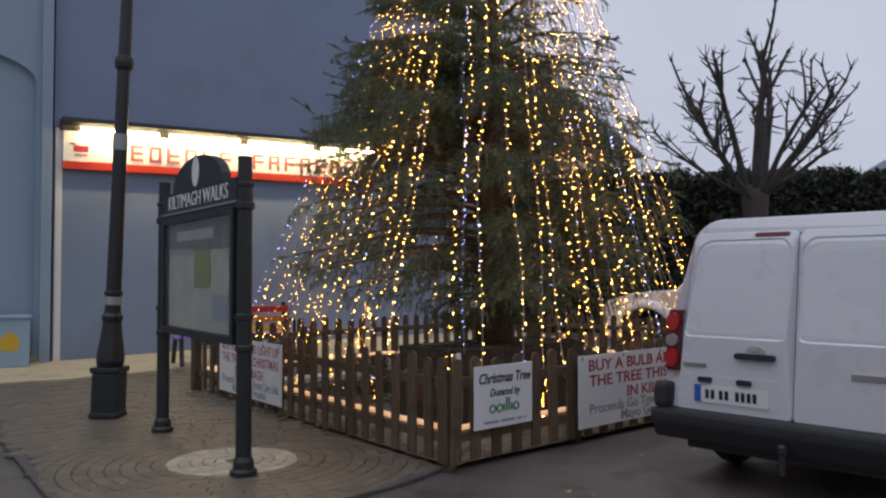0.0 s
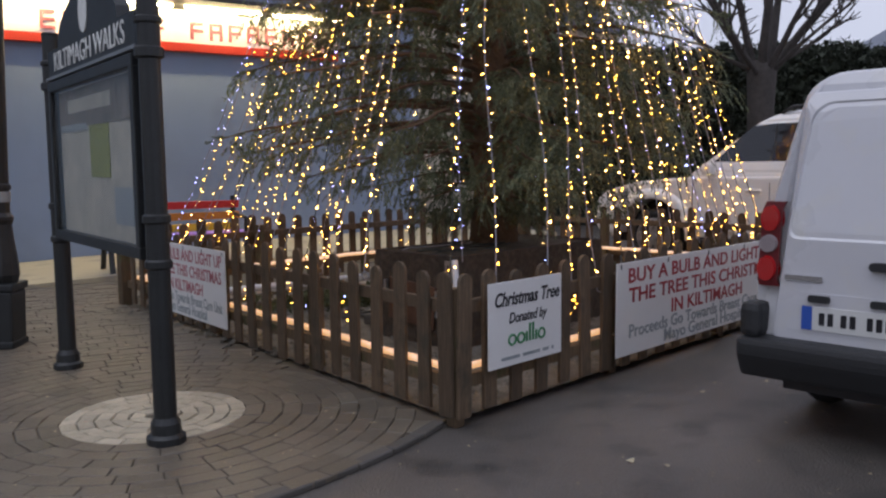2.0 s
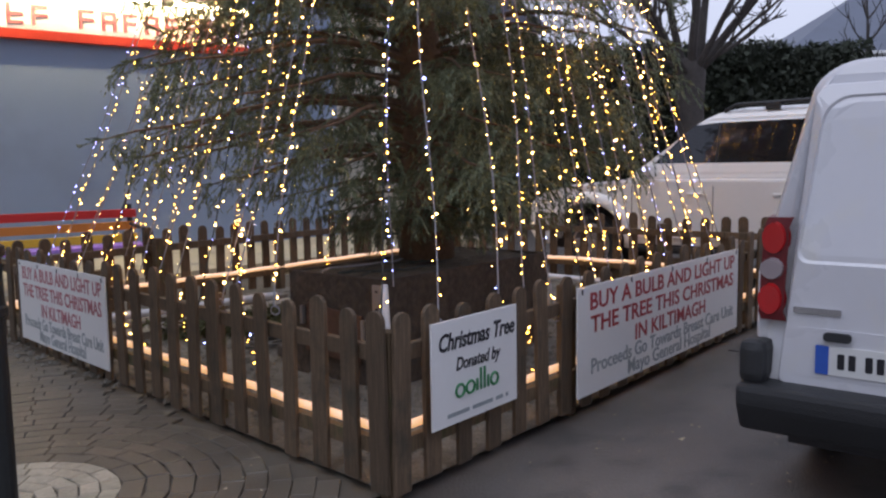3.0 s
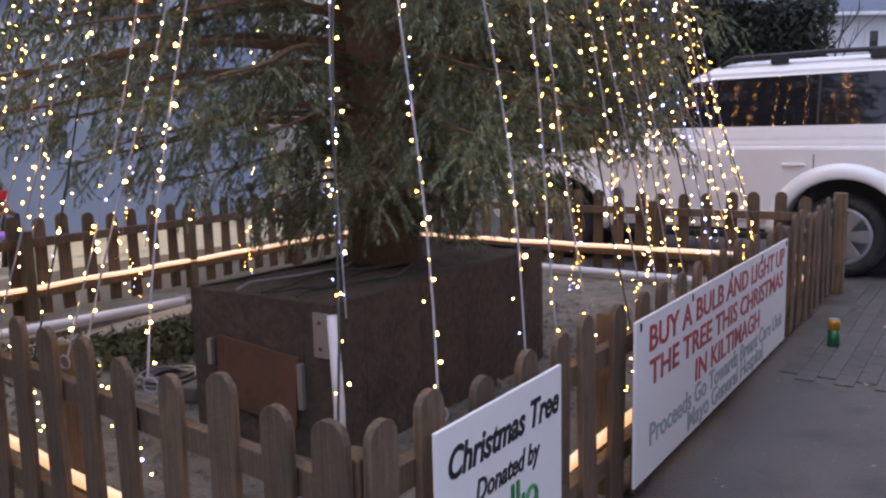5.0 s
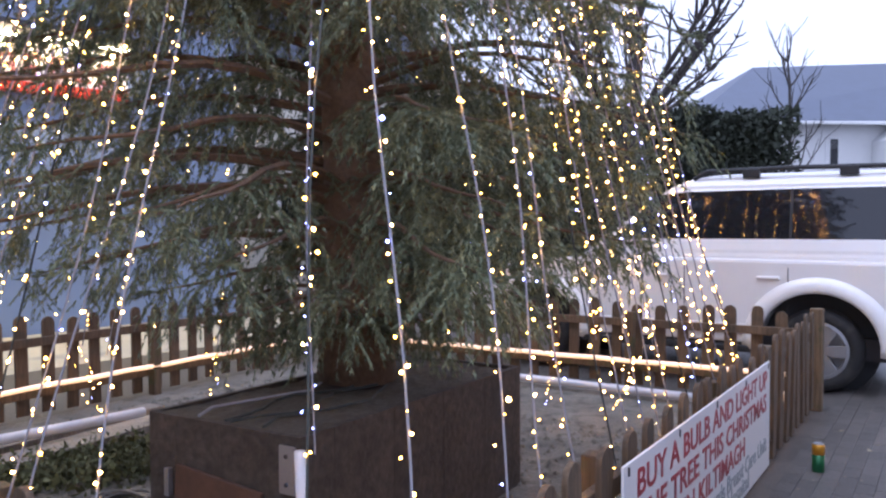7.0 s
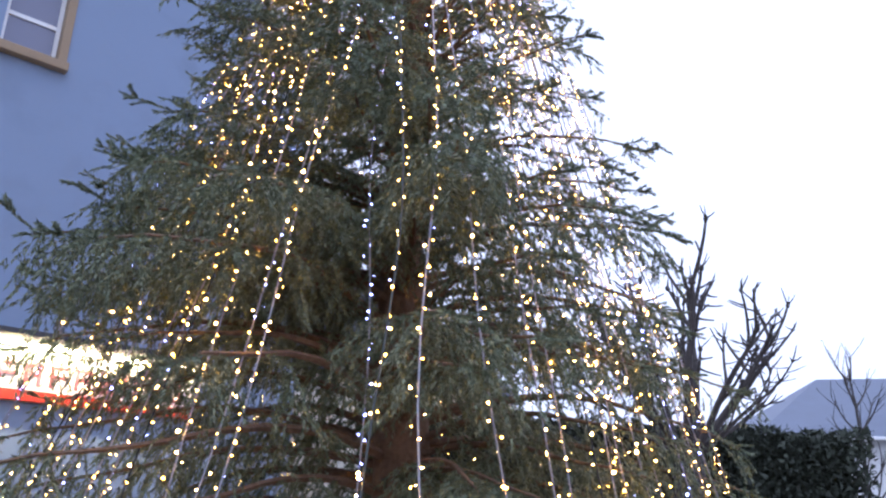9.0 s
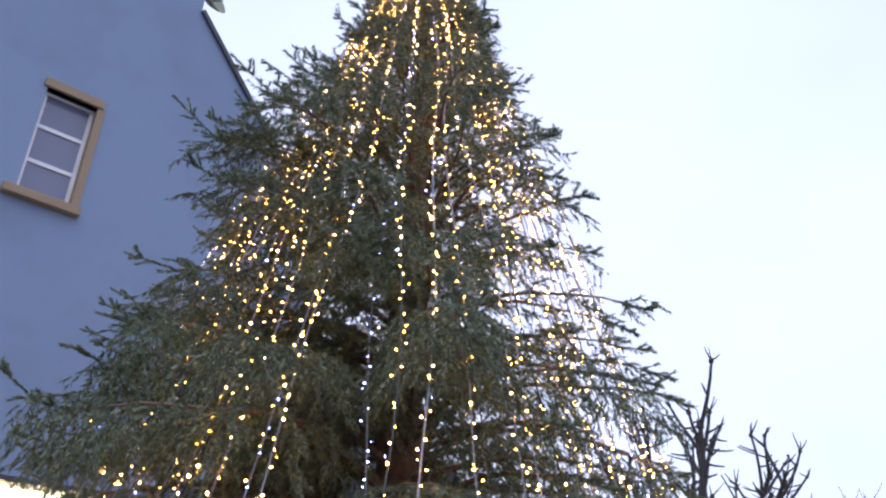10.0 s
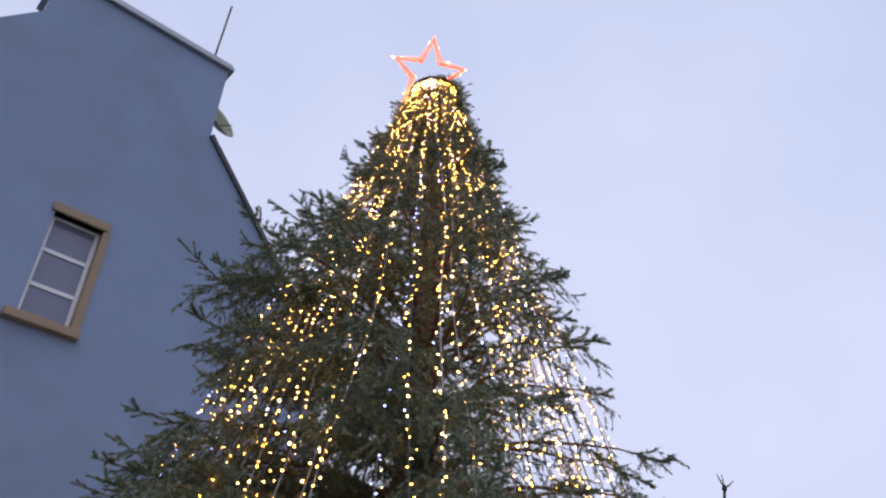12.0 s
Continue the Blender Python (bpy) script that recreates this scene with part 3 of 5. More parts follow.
for k, (u0, v0, u1, v1) in enumerate(((0.7, 3.95, 3.0, 4.15), (0.75, 4.2, 3.1, 4.42), (0.8, 3.7, 2.6, 3.9))):
    a, b = in_fence(u0, v0), in_fence(u1, v1)
    d = b - a
    pl = thing("plank", pose(a.x, a.y, 0.02 + 0.001 * k, 0, 0, math.degrees(math.atan2(d.y, d.x))), "loose grey weathered plank lying on the gravel", "plank", "loose planks")
    part("board", box(0, d.length, -0.09, 0.09, 0.0, 0.05 + 0.02 * k, 0.006), "plank", pl)

# Gravel bed with broken stones inside the fence.
bm = bmesh.new()
bm.faces.new([bm.verts.new(in_fence(u, v, 0.040)) for u, v in ((-0.06, -0.07), (5.99, -0.06), (5.99, 5.04), (0.48, 4.94))])
bed = tagged(part("gravel_bed", bm, "gravel"), "grey gravel bed with litter inside the fence", "ground", kind="structure")
rnd = np.random.RandomState(3)
verts, faces = [], []
for k in range(2600):
    u, v = rnd.uniform(0.12, 4.5), rnd.uniform(0.12, 4.7)
    s = rnd.uniform(0.008, 0.032)
    c = in_fence(u, v, 0.042)
    base = len(verts)
    for dx, dy, dz in ((1, 0, 0), (0, 1, 0), (-1, 0, 0), (0, -1, 0), (0.1, 0.1, 0.8)):
        j = rnd.uniform(0.7, 1.3)
        verts.append((c.x + dx * s * j, c.y + dy * s * j, c.z + dz * s))
    faces += [(base, base + 1, base + 4), (base + 1, base + 2, base + 4), (base + 2, base + 3, base + 4), (base + 3, base, base + 4)]
tagged(mesh_from("gravel_stones", verts, faces, "gravel"), "loose grey stones scattered over the bed", "gravel", kind="stuff")

# ---- planter box round the trunk ----
BX0, BX1, BY0, BY1, BH = 1.10, 2.96, 1.04, 1.92, 0.725
planter = thing("planter_box", F, "dark stained board planter box filled with soil", "planter")
side_n = 9
for k in range(side_n):
    w = (BX1 - BX0) / side_n
    part("board", box(BX0 + k * w + 0.0006, BX0 + (k + 1) * w - 0.0006, BY0 - 0.001 * (k % 2), BY0 + 0.03, 0.03, BH), "planter", planter)
    part("board", box(BX0 + k * w + 0.0006, BX0 + (k + 1) * w - 0.0006, BY1 - 0.03, BY1, 0.03, BH), "planter", planter)
for k in range(6):
    w = (BY1 - BY0 - 0.06) / 6
    part("board", box(BX0 - 0.001 * (k % 2), BX0 + 0.03, BY0 + 0.03 + k * w + 0.0006, BY0 + 0.03 + (k + 1) * w - 0.0006, 0.03, BH), "planter", planter)
    part("board", box(BX1 - 0.03, BX1, BY0 + 0.03 + k * w + 0.0006, BY0 + 0.03 + (k + 1) * w - 0.0006, 0.03, BH), "planter", planter)
bm = bmesh.new()
bmesh.ops.create_grid(bm, x_segments=30, y_segments=24, size=0.5)
for v in bm.verts:
    v.co.x = (BX0 + BX1) / 2 + v.co.x * (BX1 - BX0 - 0.05)
    v.co.y = (BY0 + BY1) / 2 + v.co.y * (BY1 - BY0 - 0.05)
    v.co.z = BH - 0.015 + 0.02 * noise.noise(v.co * 5) + 0.01 * noise.noise(v.co * 17)
part("soil", bm, "soil", planter, "dark soil with needles")
patch = part("patch", box(-0.018, 0.0, -0.25, 0.25, -0.16, 0.16, 0.004), "planter_patch", planter, "reddish brown board patch")
patch.matrix_local = pose(BX0 - 0.004, 1.49, 0.345, 5, 0, 0)
for y, z0, z1 in ((1.20, 0.26, 0.46), (1.765, 0.38, 0.50)):
    part("bracket", box(BX0 - 0.030, BX0 - 0.004, y, y + 0.028, z0, z1, 0.003), "zinc", planter)
socket = part("socket", box(BX0 - 0.016, BX0 - 0.004, BY0 + 0.015, BY0 + 0.095, 0.50, 0.69, 0.003), "zinc", planter, "grey metal socket plate")
for z in (0.54, 0.65):
    part("screw", lathe([(0.009, 0.0), (0.009, 0.006), (0.005, 0.009)], 8), "dark_trim", socket).matrix_local = pose(BX0 - 0.016, BY0 + 0.055, z, 0, -90, 0)
wp = thing("white_stake", F @ pose(0.98, 0.92, 0), "white-wrapped stake that holds a light string", "stake")
part("stake", tube([(0, 0, 0.04), (0.01, 0.0, 0.35), (0.0, 0.01, 0.72)], [0.024, 0.023, 0.021], 8), "pipe", wp, smooth=True)

coil_at = in_fence(1.50, 2.66)
coil = thing("cable_coil", pose(coil_at.x, coil_at.y, 0.05), "coil of grey cable lying on the gravel", "cable")
pts = []
for k in range(140):
    t = k * 0.26
    rr = 0.15 + 0.035 * math.sin(t * 0.37) + 0.02 * math.sin(t * 1.9)
    pts.append((rr * math.cos(t), 0.8 * rr * math.sin(t), 0.012 + 0.03 * (k / 140) + 0.008 * math.sin(t * 2.3)))
part("loop", tube(pts, 0.010, 6), "coil_cable", coil, smooth=True)
block = thing("dark_block", pose(*in_fence(1.42, 2.27)[:2], 0.045, 0, 0, 60), "dark stone block lying beside the cable coil", "stone")
part("stone", box(-0.14, 0.14, -0.06, 0.06, 0, 0.09, 0.02), "kerb", block)
for k, (u, v) in enumerate(((1.85, 3.50), (1.95, 3.15), (1.60, 3.35), (2.3, 3.4), (1.35, 3.6))):
    c = in_fence(u, v)
    r4 = np.random.RandomState(40 + k)
    n = 900
    base = np.stack([c.x + r4.normal(0, 0.19, n), c.y + r4.normal(0, 0.16, n), 0.05 + 0.10 * r4.rand(n) ** 2], 1)
    tagged(triangles("fir_trimmings", base[:, None, :] + r4.normal(0, 0.018, (n, 3, 3)), "rag"), "heap of dead fir trimmings on gravel bed", "trimmings", kind="stuff")
for k in range(4):
    c = thing("supply_cable", F, "dark supply cable lying on the planter soil", "cable", "cables on the soil")
    rr = random.Random(k)
    pts = [(1.12 + 0.13 * i, 1.25 + 0.13 * k + 0.06 * math.sin(1.1 * i + k * 2), BH + 0.012 + 0.006 * math.sin(i * 2.0)) for i in range(8)]
    part("line", tube(pts, 0.007, 5), "cable_dark" if k < 3 else "cable", c)

# ---- banners on the fence ----
def board(name, m, w, h, label):
    ob = thing(name, m, label, "sign")
    part("panel", box(0, w, -0.010, 0.0, 0, h, 0.002), "sign_white", ob)
    return ob
def row_of_bars(parent, x0, x1, z, h, mat, seed, y=-0.0115):
    """Words too faint to read, as bars."""
    rnd = random.Random(seed)
    x = x0
    while x < x1:
        w = min(rnd.uniform(0.05, 0.16), x1 - x)
        part("word_bar", box(x, x + w, y, y + 0.002, z, z + h), mat, parent)
        x += w + 0.025
UP = pose(0, 0, 0, 90, 0, 0)
tree_sign = board("tree_sign", F @ pose(0.09, -0.165, 0.285, 0, 0, 0), 0.635, 0.465, "white board with black lettering about the donated tree")
letters("lettering", "Christmas Tree", 0.107, "letter_black", tree_sign, pose(0.325, -0.011, 0.335) @ UP, 0.001, shear=0.25, squeeze=0.84, bold=0.0026)
letters("lettering", "Donated by", 0.082, "letter_black", tree_sign, pose(0.325, -0.011, 0.235) @ UP, 0.001, shear=0.25, squeeze=0.84, bold=0.0015)
def logo_bars(parent):
    """The donor's green mark as plain rounded shapes."""
    b = bmesh.new()
    for k, (x, w, h) in enumerate(((0.16, 0.06, 0.055), (0.235, 0.06, 0.055), (0.307, 0.016, 0.055), (0.335, 0.016, 0.10), (0.363, 0.016, 0.10), (0.391, 0.016, 0.055), (0.42, 0.055, 0.055))):
        if w > 0.05:
            pts = [(x + w / 2 + w / 2 * math.cos(a), -0.0115, 0.115 + h / 2 + h / 2 * math.sin(a)) for a in [math.tau * i / 14 for i in range(14)]]
            tube(pts, 0.007, 5, bm=b, closed=True)
        else:
            box(x, x + w, -0.0135, -0.011, 0.115, 0.115 + h, bm=b)
    part("logo_shape", b, "letter_green", parent)
logo_bars(tree_sign)
row_of_bars(tree_sign, 0.10, 0.56, 0.035, 0.018, "letter_grey", 2)

def appeal_banner(m, faded, label, w=2.44):
    ob = board("appeal_banner", m, w, 0.61, label)
    red = "letter_faded_glare" if faded else "letter_red"
    for txt, z, size, wide, tone in (("BUY A BULB AND LIGHT UP", 0.475, 0.135, 0.91, red), ("THE TREE THIS CHRISTMAS", 0.345, 0.135, 0.90, red), ("IN KILTIMAGH", 0.215, 0.135, 0.45, red),
                                     ("Proceeds Go Towards Breast Care Unit", 0.115, 0.12, 0.90, "letter_grey"), ("Mayo General Hospital", 0.025, 0.12, 0.53, "letter_grey")):
        ob2 = letters("lettering", txt, size, tone, ob, pose(0.508 * w, -0.011, z) @ UP, 0.001, bold=0.002)
        xs = [v.co.x for v in ob2.data.vertices]
        ob2.matrix_local = pose(0.508 * w, -0.011, z) @ UP @ Matrix.Diagonal((wide * w / (max(xs) - min(xs)), 1, 1, 1))
    for k in range(5):
        x = 0.04 + (w - 0.09) * k / 4
        part("cable_tie", box(x, x + 0.01, -0.014, -0.009, 0.57, 0.60), "letter_black", ob)
    return ob
appeal_banner(F @ pose(1.32, -0.16, 0.135, 0, 0, 0), False, "white vinyl banner with red capitals asking for bulb donations")
left_d = math.degrees(math.atan2(5.13, 0.54))
lw = F @ pose(-0.10, -0.11, 0, 0, 0, left_d)
appeal_banner(lw @ pose(4.31, 0.035, 0.13, 0, 0, 180), True, "faded white vinyl banner with red capitals beside the paving", 1.62)

# ---- notice board ----
NB_A, NB_B = Vector((-1.42, 5.88, 0)), Vector((-2.64, 7.40, 0))
d = NB_A - NB_B
nb_turn = math.degrees(math.atan2(d.y, d.x))
NBW = d.length
nb = thing("notice_board", pose(NB_B.x, NB_B.y, PAVE_TOP, 0, 0, nb_turn), "black iron framed town walks notice board with map", "notice board")
for x in (0, NBW):
    p = part("post", lathe([(0.095, 0), (0.095, 0.035), (0.075, 0.05), (0.072, 0.10), (0.056, 0.13), (0.054, 0.86), (0.066, 0.87), (0.066, 0.90), (0.056, 0.91),
                            (0.056, 1.08), (0.068, 1.09), (0.068, 1.12), (0.054, 1.13), (0.052, 1.86), (0.07, 1.87), (0.07, 1.91), (0.056, 1.92),
                            (0.056, 2.02), (0.066, 2.03), (0.066, 2.05), (0.052, 2.06), (0.050, 2.22), (0.055, 2.23), (0.045, 2.24)], 18), "iron", nb, smooth=False)
    p.location = (x, 0, 0)
fx0, fx1, fz0, fz1 = 0.10, NBW - 0.10, 0.90, 1.90
bm = bmesh.new()
for a in ((fx0, fx1, fz0, fz0 + 0.06), (fx0, fx1, fz1 - 0.06, fz1), (fx0, fx0 + 0.06, fz0 + 0.06, fz1 - 0.06), (fx1 - 0.06, fx1, fz0 + 0.06, fz1 - 0.06)):
    box(a[0], a[1], -0.055, 0.055, a[2], a[3], 0.006, bm=bm)
for x in (0.05, NBW - 0.10):
    for z in (1.0, 1.8):
        box(x, x + 0.06, -0.02, 0.02, z, z + 0.04, bm=bm)
part("case", bm, "iron", nb)
part("back", box(fx0 + 0.06, fx1 - 0.06, 0.0, 0.03, fz0 + 0.06, fz1 - 0.06), "map_paper", nb, "faded map sheet")
part("map_block", box(0.86, 1.24, -0.006, -0.002, 1.30, 1.60), "map_green", nb, "olive green map panel")
part("map_header", box(fx0 + 0.07, fx1 - 0.07, -0.004, -0.001, 1.60, 1.83), "plank", nb, "darker upper band of the map")
part("map_strip", box(0.20, 0.80, -0.006, -0.002, 1.58, 1.62), "letter_grey", nb)
part("map_title", box(0.40, 1.30, -0.008, -0.005, 1.69, 1.77), "map_paper", nb)
part("map_key", box(1.30, 1.62, -0.006, -0.002, 1.05, 1.25), "letter_grey", nb)
pn = part("pane", box(fx0 + 0.06, fx1 - 0.06, -0.040, -0.034, fz0 + 0.06, fz1 - 0.06), "clear_pane", nb)
pn.visible_shadow = False
arch_pts = [(0.08, 1.93), (NBW - 0.08, 1.93), (NBW - 0.08, 2.10)] + [(NBW / 2 + 0.62 * math.cos(a), 2.10 + 0.26 * math.sin(a)) for a in [radians(15 * k) for k in range(0, 13)]] + [(0.08, 2.10)]
part("header", prism(arch_pts, -0.035, 0.035), "iron", nb, "arched black name panel")
part("header_trim", box(0.06, NBW - 0.06, -0.05, 0.05, 1.915, 1.935, 0.004), "zinc", nb)
letters("lettering", "KILTIMAGH WALKS", 0.165, "letter_white", nb, pose(NBW / 2, -0.037, 1.965) @ UP, 0.002, squeeze=1.02)
crest = lathe([(0.085, 0), (0.085, 0.006)], 20)
bmesh.ops.rotate(crest, verts=crest.verts[:], matrix=Matrix.Rotation(radians(90), 3, "X"))
cr = part("crest", crest, "letter_white", nb, "pale oval crest")
cr.location = (NBW / 2, -0.036, 2.23); cr.scale = (1.0, 1.0, 1.4)

# ---- lamp post ----
lamp = thing("lamp_post", pose(-3.49, 8.10, PAVE_TOP), "black cast-iron lamp post with fluted square base", "lamp post")
bm = box(-0.13, 0.13, -0.13, 0.13, 0, 0.44, 0.02)
box(-0.145, 0.145, -0.145, 0.145, 0.44, 0.50, 0.015, bm=bm); box(-0.14, 0.14, -0.14, 0.14, 0, 0.06, 0.015, bm=bm)
part("base", bm, "iron", lamp)
part("lower_shaft", lathe([(0.12, 0.50), (0.135, 0.56), (0.125, 0.66), (0.10, 0.82), (0.088, 0.94), (0.10, 0.97), (0.10, 1.0), (0.078, 1.03), (0.072, 1.20)], 12), "iron", lamp)
sh = part("shaft", lathe([(0.078, 1.20), (0.088, 1.21), (0.088, 1.24), (0.072, 1.25), (0.062, 3.45), (0.085, 3.48), (0.092, 3.53), (0.085, 3.58), (0.062, 3.60), (0.052, 4.9), (0.07, 4.95), (0.05, 5.0)], 14), "iron", lamp)
bm = tube([(-0.32, 0, 4.62), (0.32, 0, 4.62)], 0.016, 6)
part("ladder_bar", bm, "iron", lamp)
ln = part("lantern", lathe([(0.06, 5.0), (0.12, 5.08), (0.20, 5.5), (0.21, 5.52), (0.10, 5.68), (0.03, 5.75), (0.02, 5.85)], 8), "glass_dark", lamp)
part("band", lathe([(0.071, 2.65), (0.073, 2.66), (0.073, 2.80), (0.071, 2.81)], 14), "letter_grey", lamp, "pale sticker wrapped round the shaft")
part("band", lathe([(0.081, 1.11), (0.083, 1.12), (0.083, 1.18), (0.081, 1.19)], 14), "letter_grey", lamp)
lamp.rotation_euler = (lamp.rotation_euler[0], radians(2.0), radians(5))

# ---- bench outside the shop ----
bench = thing("bench", W @ pose(3.3, -2.15, 0.10), "rainbow-slatted bench with red and orange back rails", "bench")
for k, (z, mt) in enumerate(((0.84, "bench_red"), (0.69, "bench_orange"), (0.54, "yellow"))):
    part("slat", box(-1.85, 0.0, 0.20, 0.235, z - 0.10, z, 0.008), mt, bench)
for k in range(3):
    part("slat", box(-1.85, 0.0, -0.28 + 0.15 * k, -0.15 + 0.15 * k, 0.40, 0.44, 0.006), "bench_violet", bench)
for x in (-1.78, -0.07):
    part("leg", tube([(x, -0.30, 0), (x, -0.22, 0.39), (x, 0.20, 0.39), (x, 0.26, 0.90)], 0.034, 6), "iron", bench)
    part("leg", tube([(x, 0.32, 0), (x, 0.16, 0.40)], 0.034, 6), "iron", bench)
    part("armrest", tube([(x, -0.26, 0.40), (x, -0.26, 0.62), (x, 0.22, 0.66)], 0.026, 6), "iron", bench)

# ---- drinks can ----
can_at = in_fence(4.23, -0.37)
can = thing("drinks_can", pose(can_at.x, can_at.y, 0.0) @ Matrix.Diagonal((0.60, 0.60, 0.68, 1)), "green and gold drinks can standing on the road", "can")
part("body", lathe([(0.05, 0), (0.062, 0.012), (0.062, 0.17)], 16), "can_green", can, smooth=True)
part("upper_band", lathe([(0.0625, 0.17), (0.0625, 0.245), (0.052, 0.262)], 16), "can_gold", can, "gold upper half", smooth=True)
part("lid", lathe([(0.052, 0.262), (0.052, 0.268), (0.046, 0.264)], 16), "zinc", can)

# ---- white van ----
def loft(sections, bm=None):
    """Skin over closed rings of points."""
    b = bm or bmesh.new()
    rings = [[b.verts.new(p) for p in s] for s in sections]
    n = len(rings[0])
    for p, q in zip(rings, rings[1:]):
        for k in range(n):
            b.faces.new((p[k], p[(k + 1) % n], q[(k + 1) % n], q[k]))
    b.faces.new(rings[0][::-1]); b.faces.new(rings[-1])
    return b
def ring(x_of, half, z0, z1, tumble, n=6, r=0.16, belt=0.95):
    """A rounded body section: upright to the belt, leaning in above it."""
    top = half - tumble
    pts = [(half - 0.06, z0), (half, z0 + 0.10), (half, belt)]
    for k in range(n + 1):
        a = math.pi / 2 * k / n
        pts.append((top - r + r * math.cos(a), z1 - r * 0.8 + r * 0.8 * math.sin(a)))
    full = pts + [(-y, z) for y, z in reversed(pts)]
    return [(x_of(z), y, z) for y, z in full]
van_m = F @ pose(0.95, -1.22 - 0.92, 0)
van = thing("white_van", van_m, "white panel van with twin rear doors parked beside fence", "van")
rear = lambda z: 0.0 + max(0.0, z - 0.95) * 0.17 + max(0.0, z - 1.62) * 0.35
secs = [ring(rear, 0.90, 0.42, 1.80, 0.16, r=0.20)]
secs += [ring(lambda z, o=o: rear(z) * (1 - o / 0.5) + o, 0.92, 0.36, 1.815, 0.155, r=0.19) for o in (0.04, 0.2)]
secs += [ring(lambda z, x=x: x, 0.92, 0.30, zt, tb, r=0.19) for x, zt, tb in ((0.6, 1.82, 0.15), (2.6, 1.82, 0.15))]
secs += [ring(lambda z: 2.9 + (0.9 if z < 1.1 else 0.9 - 1.0 * (z - 1.1)), 0.90, 0.30, 1.74, 0.17, r=0.2)]
b = loft(secs)
part("body", b, "van_white", van, smooth=False)
for f in van.children[0].data.polygons:
    f.use_smooth = abs(f.normal.x) < 0.8
part("bonnet", loft([[(3.3, y, z) for y, z in ((0.86, 0.35), (0.88, 1.02), (-0.88, 1.02), (-0.86, 0.35))],
                     [(4.15, y, z) for y, z in ((0.84, 0.35), (0.82, 0.93), (-0.82, 0.93), (-0.84, 0.35))],
                     [(4.38, y, z) for y, z in ((0.72, 0.38), (0.70, 0.70), (-0.70, 0.70), (-0.72, 0.38))]]), "van_white", van)
def leaned(y, z):
    """The rear's sides lean in above the waist."""
    return y * (1 - 0.115 * max(0.0, z - 0.95) / 0.85)
def rounded(y0, y1, z0, z1, r_top, r_low, nseg=5):
    """A rounded outline, its upper and lower corners of their own radius."""
    pts = []
    for cy, cz, r, a0 in ((y1 - r_top, z1 - r_top, r_top, 0), (y0 + r_top, z1 - r_top, r_top, 90), (y0 + r_low, z0 + r_low, r_low, 180), (y1 - r_low, z0 + r_low, r_low, 270)):
        for k in range(nseg + 1):
            a = radians(a0 + 90 * k / nseg)
            pts.append((leaned(cy + r * math.cos(a), cz + r * math.sin(a)), cz + r * math.sin(a)))
    return pts
def rear_door_skin(y0, y1, a, c):
    """A door skin whose upper half is pressed in like a blind window, above a waist crease."""
    bb = bmesh.new()
    rings = []
    for pts, thick in ((rounded(y0, y1, 0.50, 1.715, 0.05, 0.03), -0.01), (rounded(y0, y1, 0.50, 1.715, 0.05, 0.03), 0.012), (rounded(y0 + 0.006, y1 - 0.006, 0.506, 1.709, 0.05, 0.03), 0.018),
                       (rounded(a, c, 1.00, 1.665, 0.10, 0.05), 0.018), (rounded(a + 0.007, c - 0.007, 1.012, 1.656, 0.10, 0.05), 0.008), (rounded(a + 0.03, c - 0.03, 1.035, 1.635, 0.10, 0.05), 0.010)):
        rings.append([bb.verts.new((rear(z) - thick, y, z)) for y, z in pts])
    for p, q in zip(rings, rings[1:]):
        for k in range(len(p)):
            j = (k + 1) % len(p)
            bb.faces.new((p[k], p[j], q[j], q[k]))
    bb.faces.new(rings[-1])
    return bb
def lens_disc(y, z, ry, rz, thick):
    bb = bmesh.new()
    o = [bb.verts.new((rear(z) - thick, y + 0.8 * ry * math.cos(t), z + 0.8 * rz * math.sin(t))) for t in [math.tau * k / 18 for k in range(18)]]
    i = [bb.verts.new((rear(z) + 0.03, y + ry * math.cos(t), z + rz * math.sin(t))) for t in [math.tau * k / 18 for k in range(18)]]
    bb.faces.new(o)
    for k in range(18):
        bb.faces.new((o[k], i[k], i[(k + 1) % 18], o[(k + 1) % 18]))
    return bb
def rear_plate(y0, y1, z0, z1, thick, corner=0.05):
    """A panel that follows the slope of the van's rear face."""
    pts = []
    nseg = 4
    for cy, cz, a0 in ((y1 - corner, z1 - corner, 0), (y0 + corner, z1 - corner, 90), (y0 + corner, z0 + corner, 180), (y1 - corner, z0 + corner, 270)):
        for k in range(nseg + 1):
            a = radians(a0 + 90 * k / nseg)
            pts.append((cy + corner * math.cos(a), cz + corner * math.sin(a)))
    pts = [(leaned(y, z), z) for y, z in pts]
    bb = bmesh.new()
    o = [bb.verts.new((rear(z) - thick, y, z)) for y, z in pts]
    i = [bb.verts.new((rear(z) + 0.01, y, z)) for y, z in pts]
    bb.faces.new(o); bb.faces.new(i[::-1])
    for k in range(len(pts)):
        j = (k + 1) % len(pts)
        bb.faces.new((o[k], i[k], i[j], o[j]))
    return bb
for sgn in (1, -1):
    y_in, y_out = sgn * 0.003, sgn * 0.815
    a, c = (0.035, 0.765) if sgn > 0 else (-0.765, -0.035)
    part("rear_door", rear_door_skin(min(y_in, y_out), max(y_in, y_out), a, c), "van_white", van)
# Dark strip gives the shade between the two doors.
part("seam", rear_plate(-0.0035, 0.0035, 0.50, 1.70, 0.004, 0.002), "seam", van)
part("stop_lamp", rear_plate(0.07, 0.33, 1.680, 1.706, 0.024, 0.010), "stop_lens", van, "dark red high stop lamp")
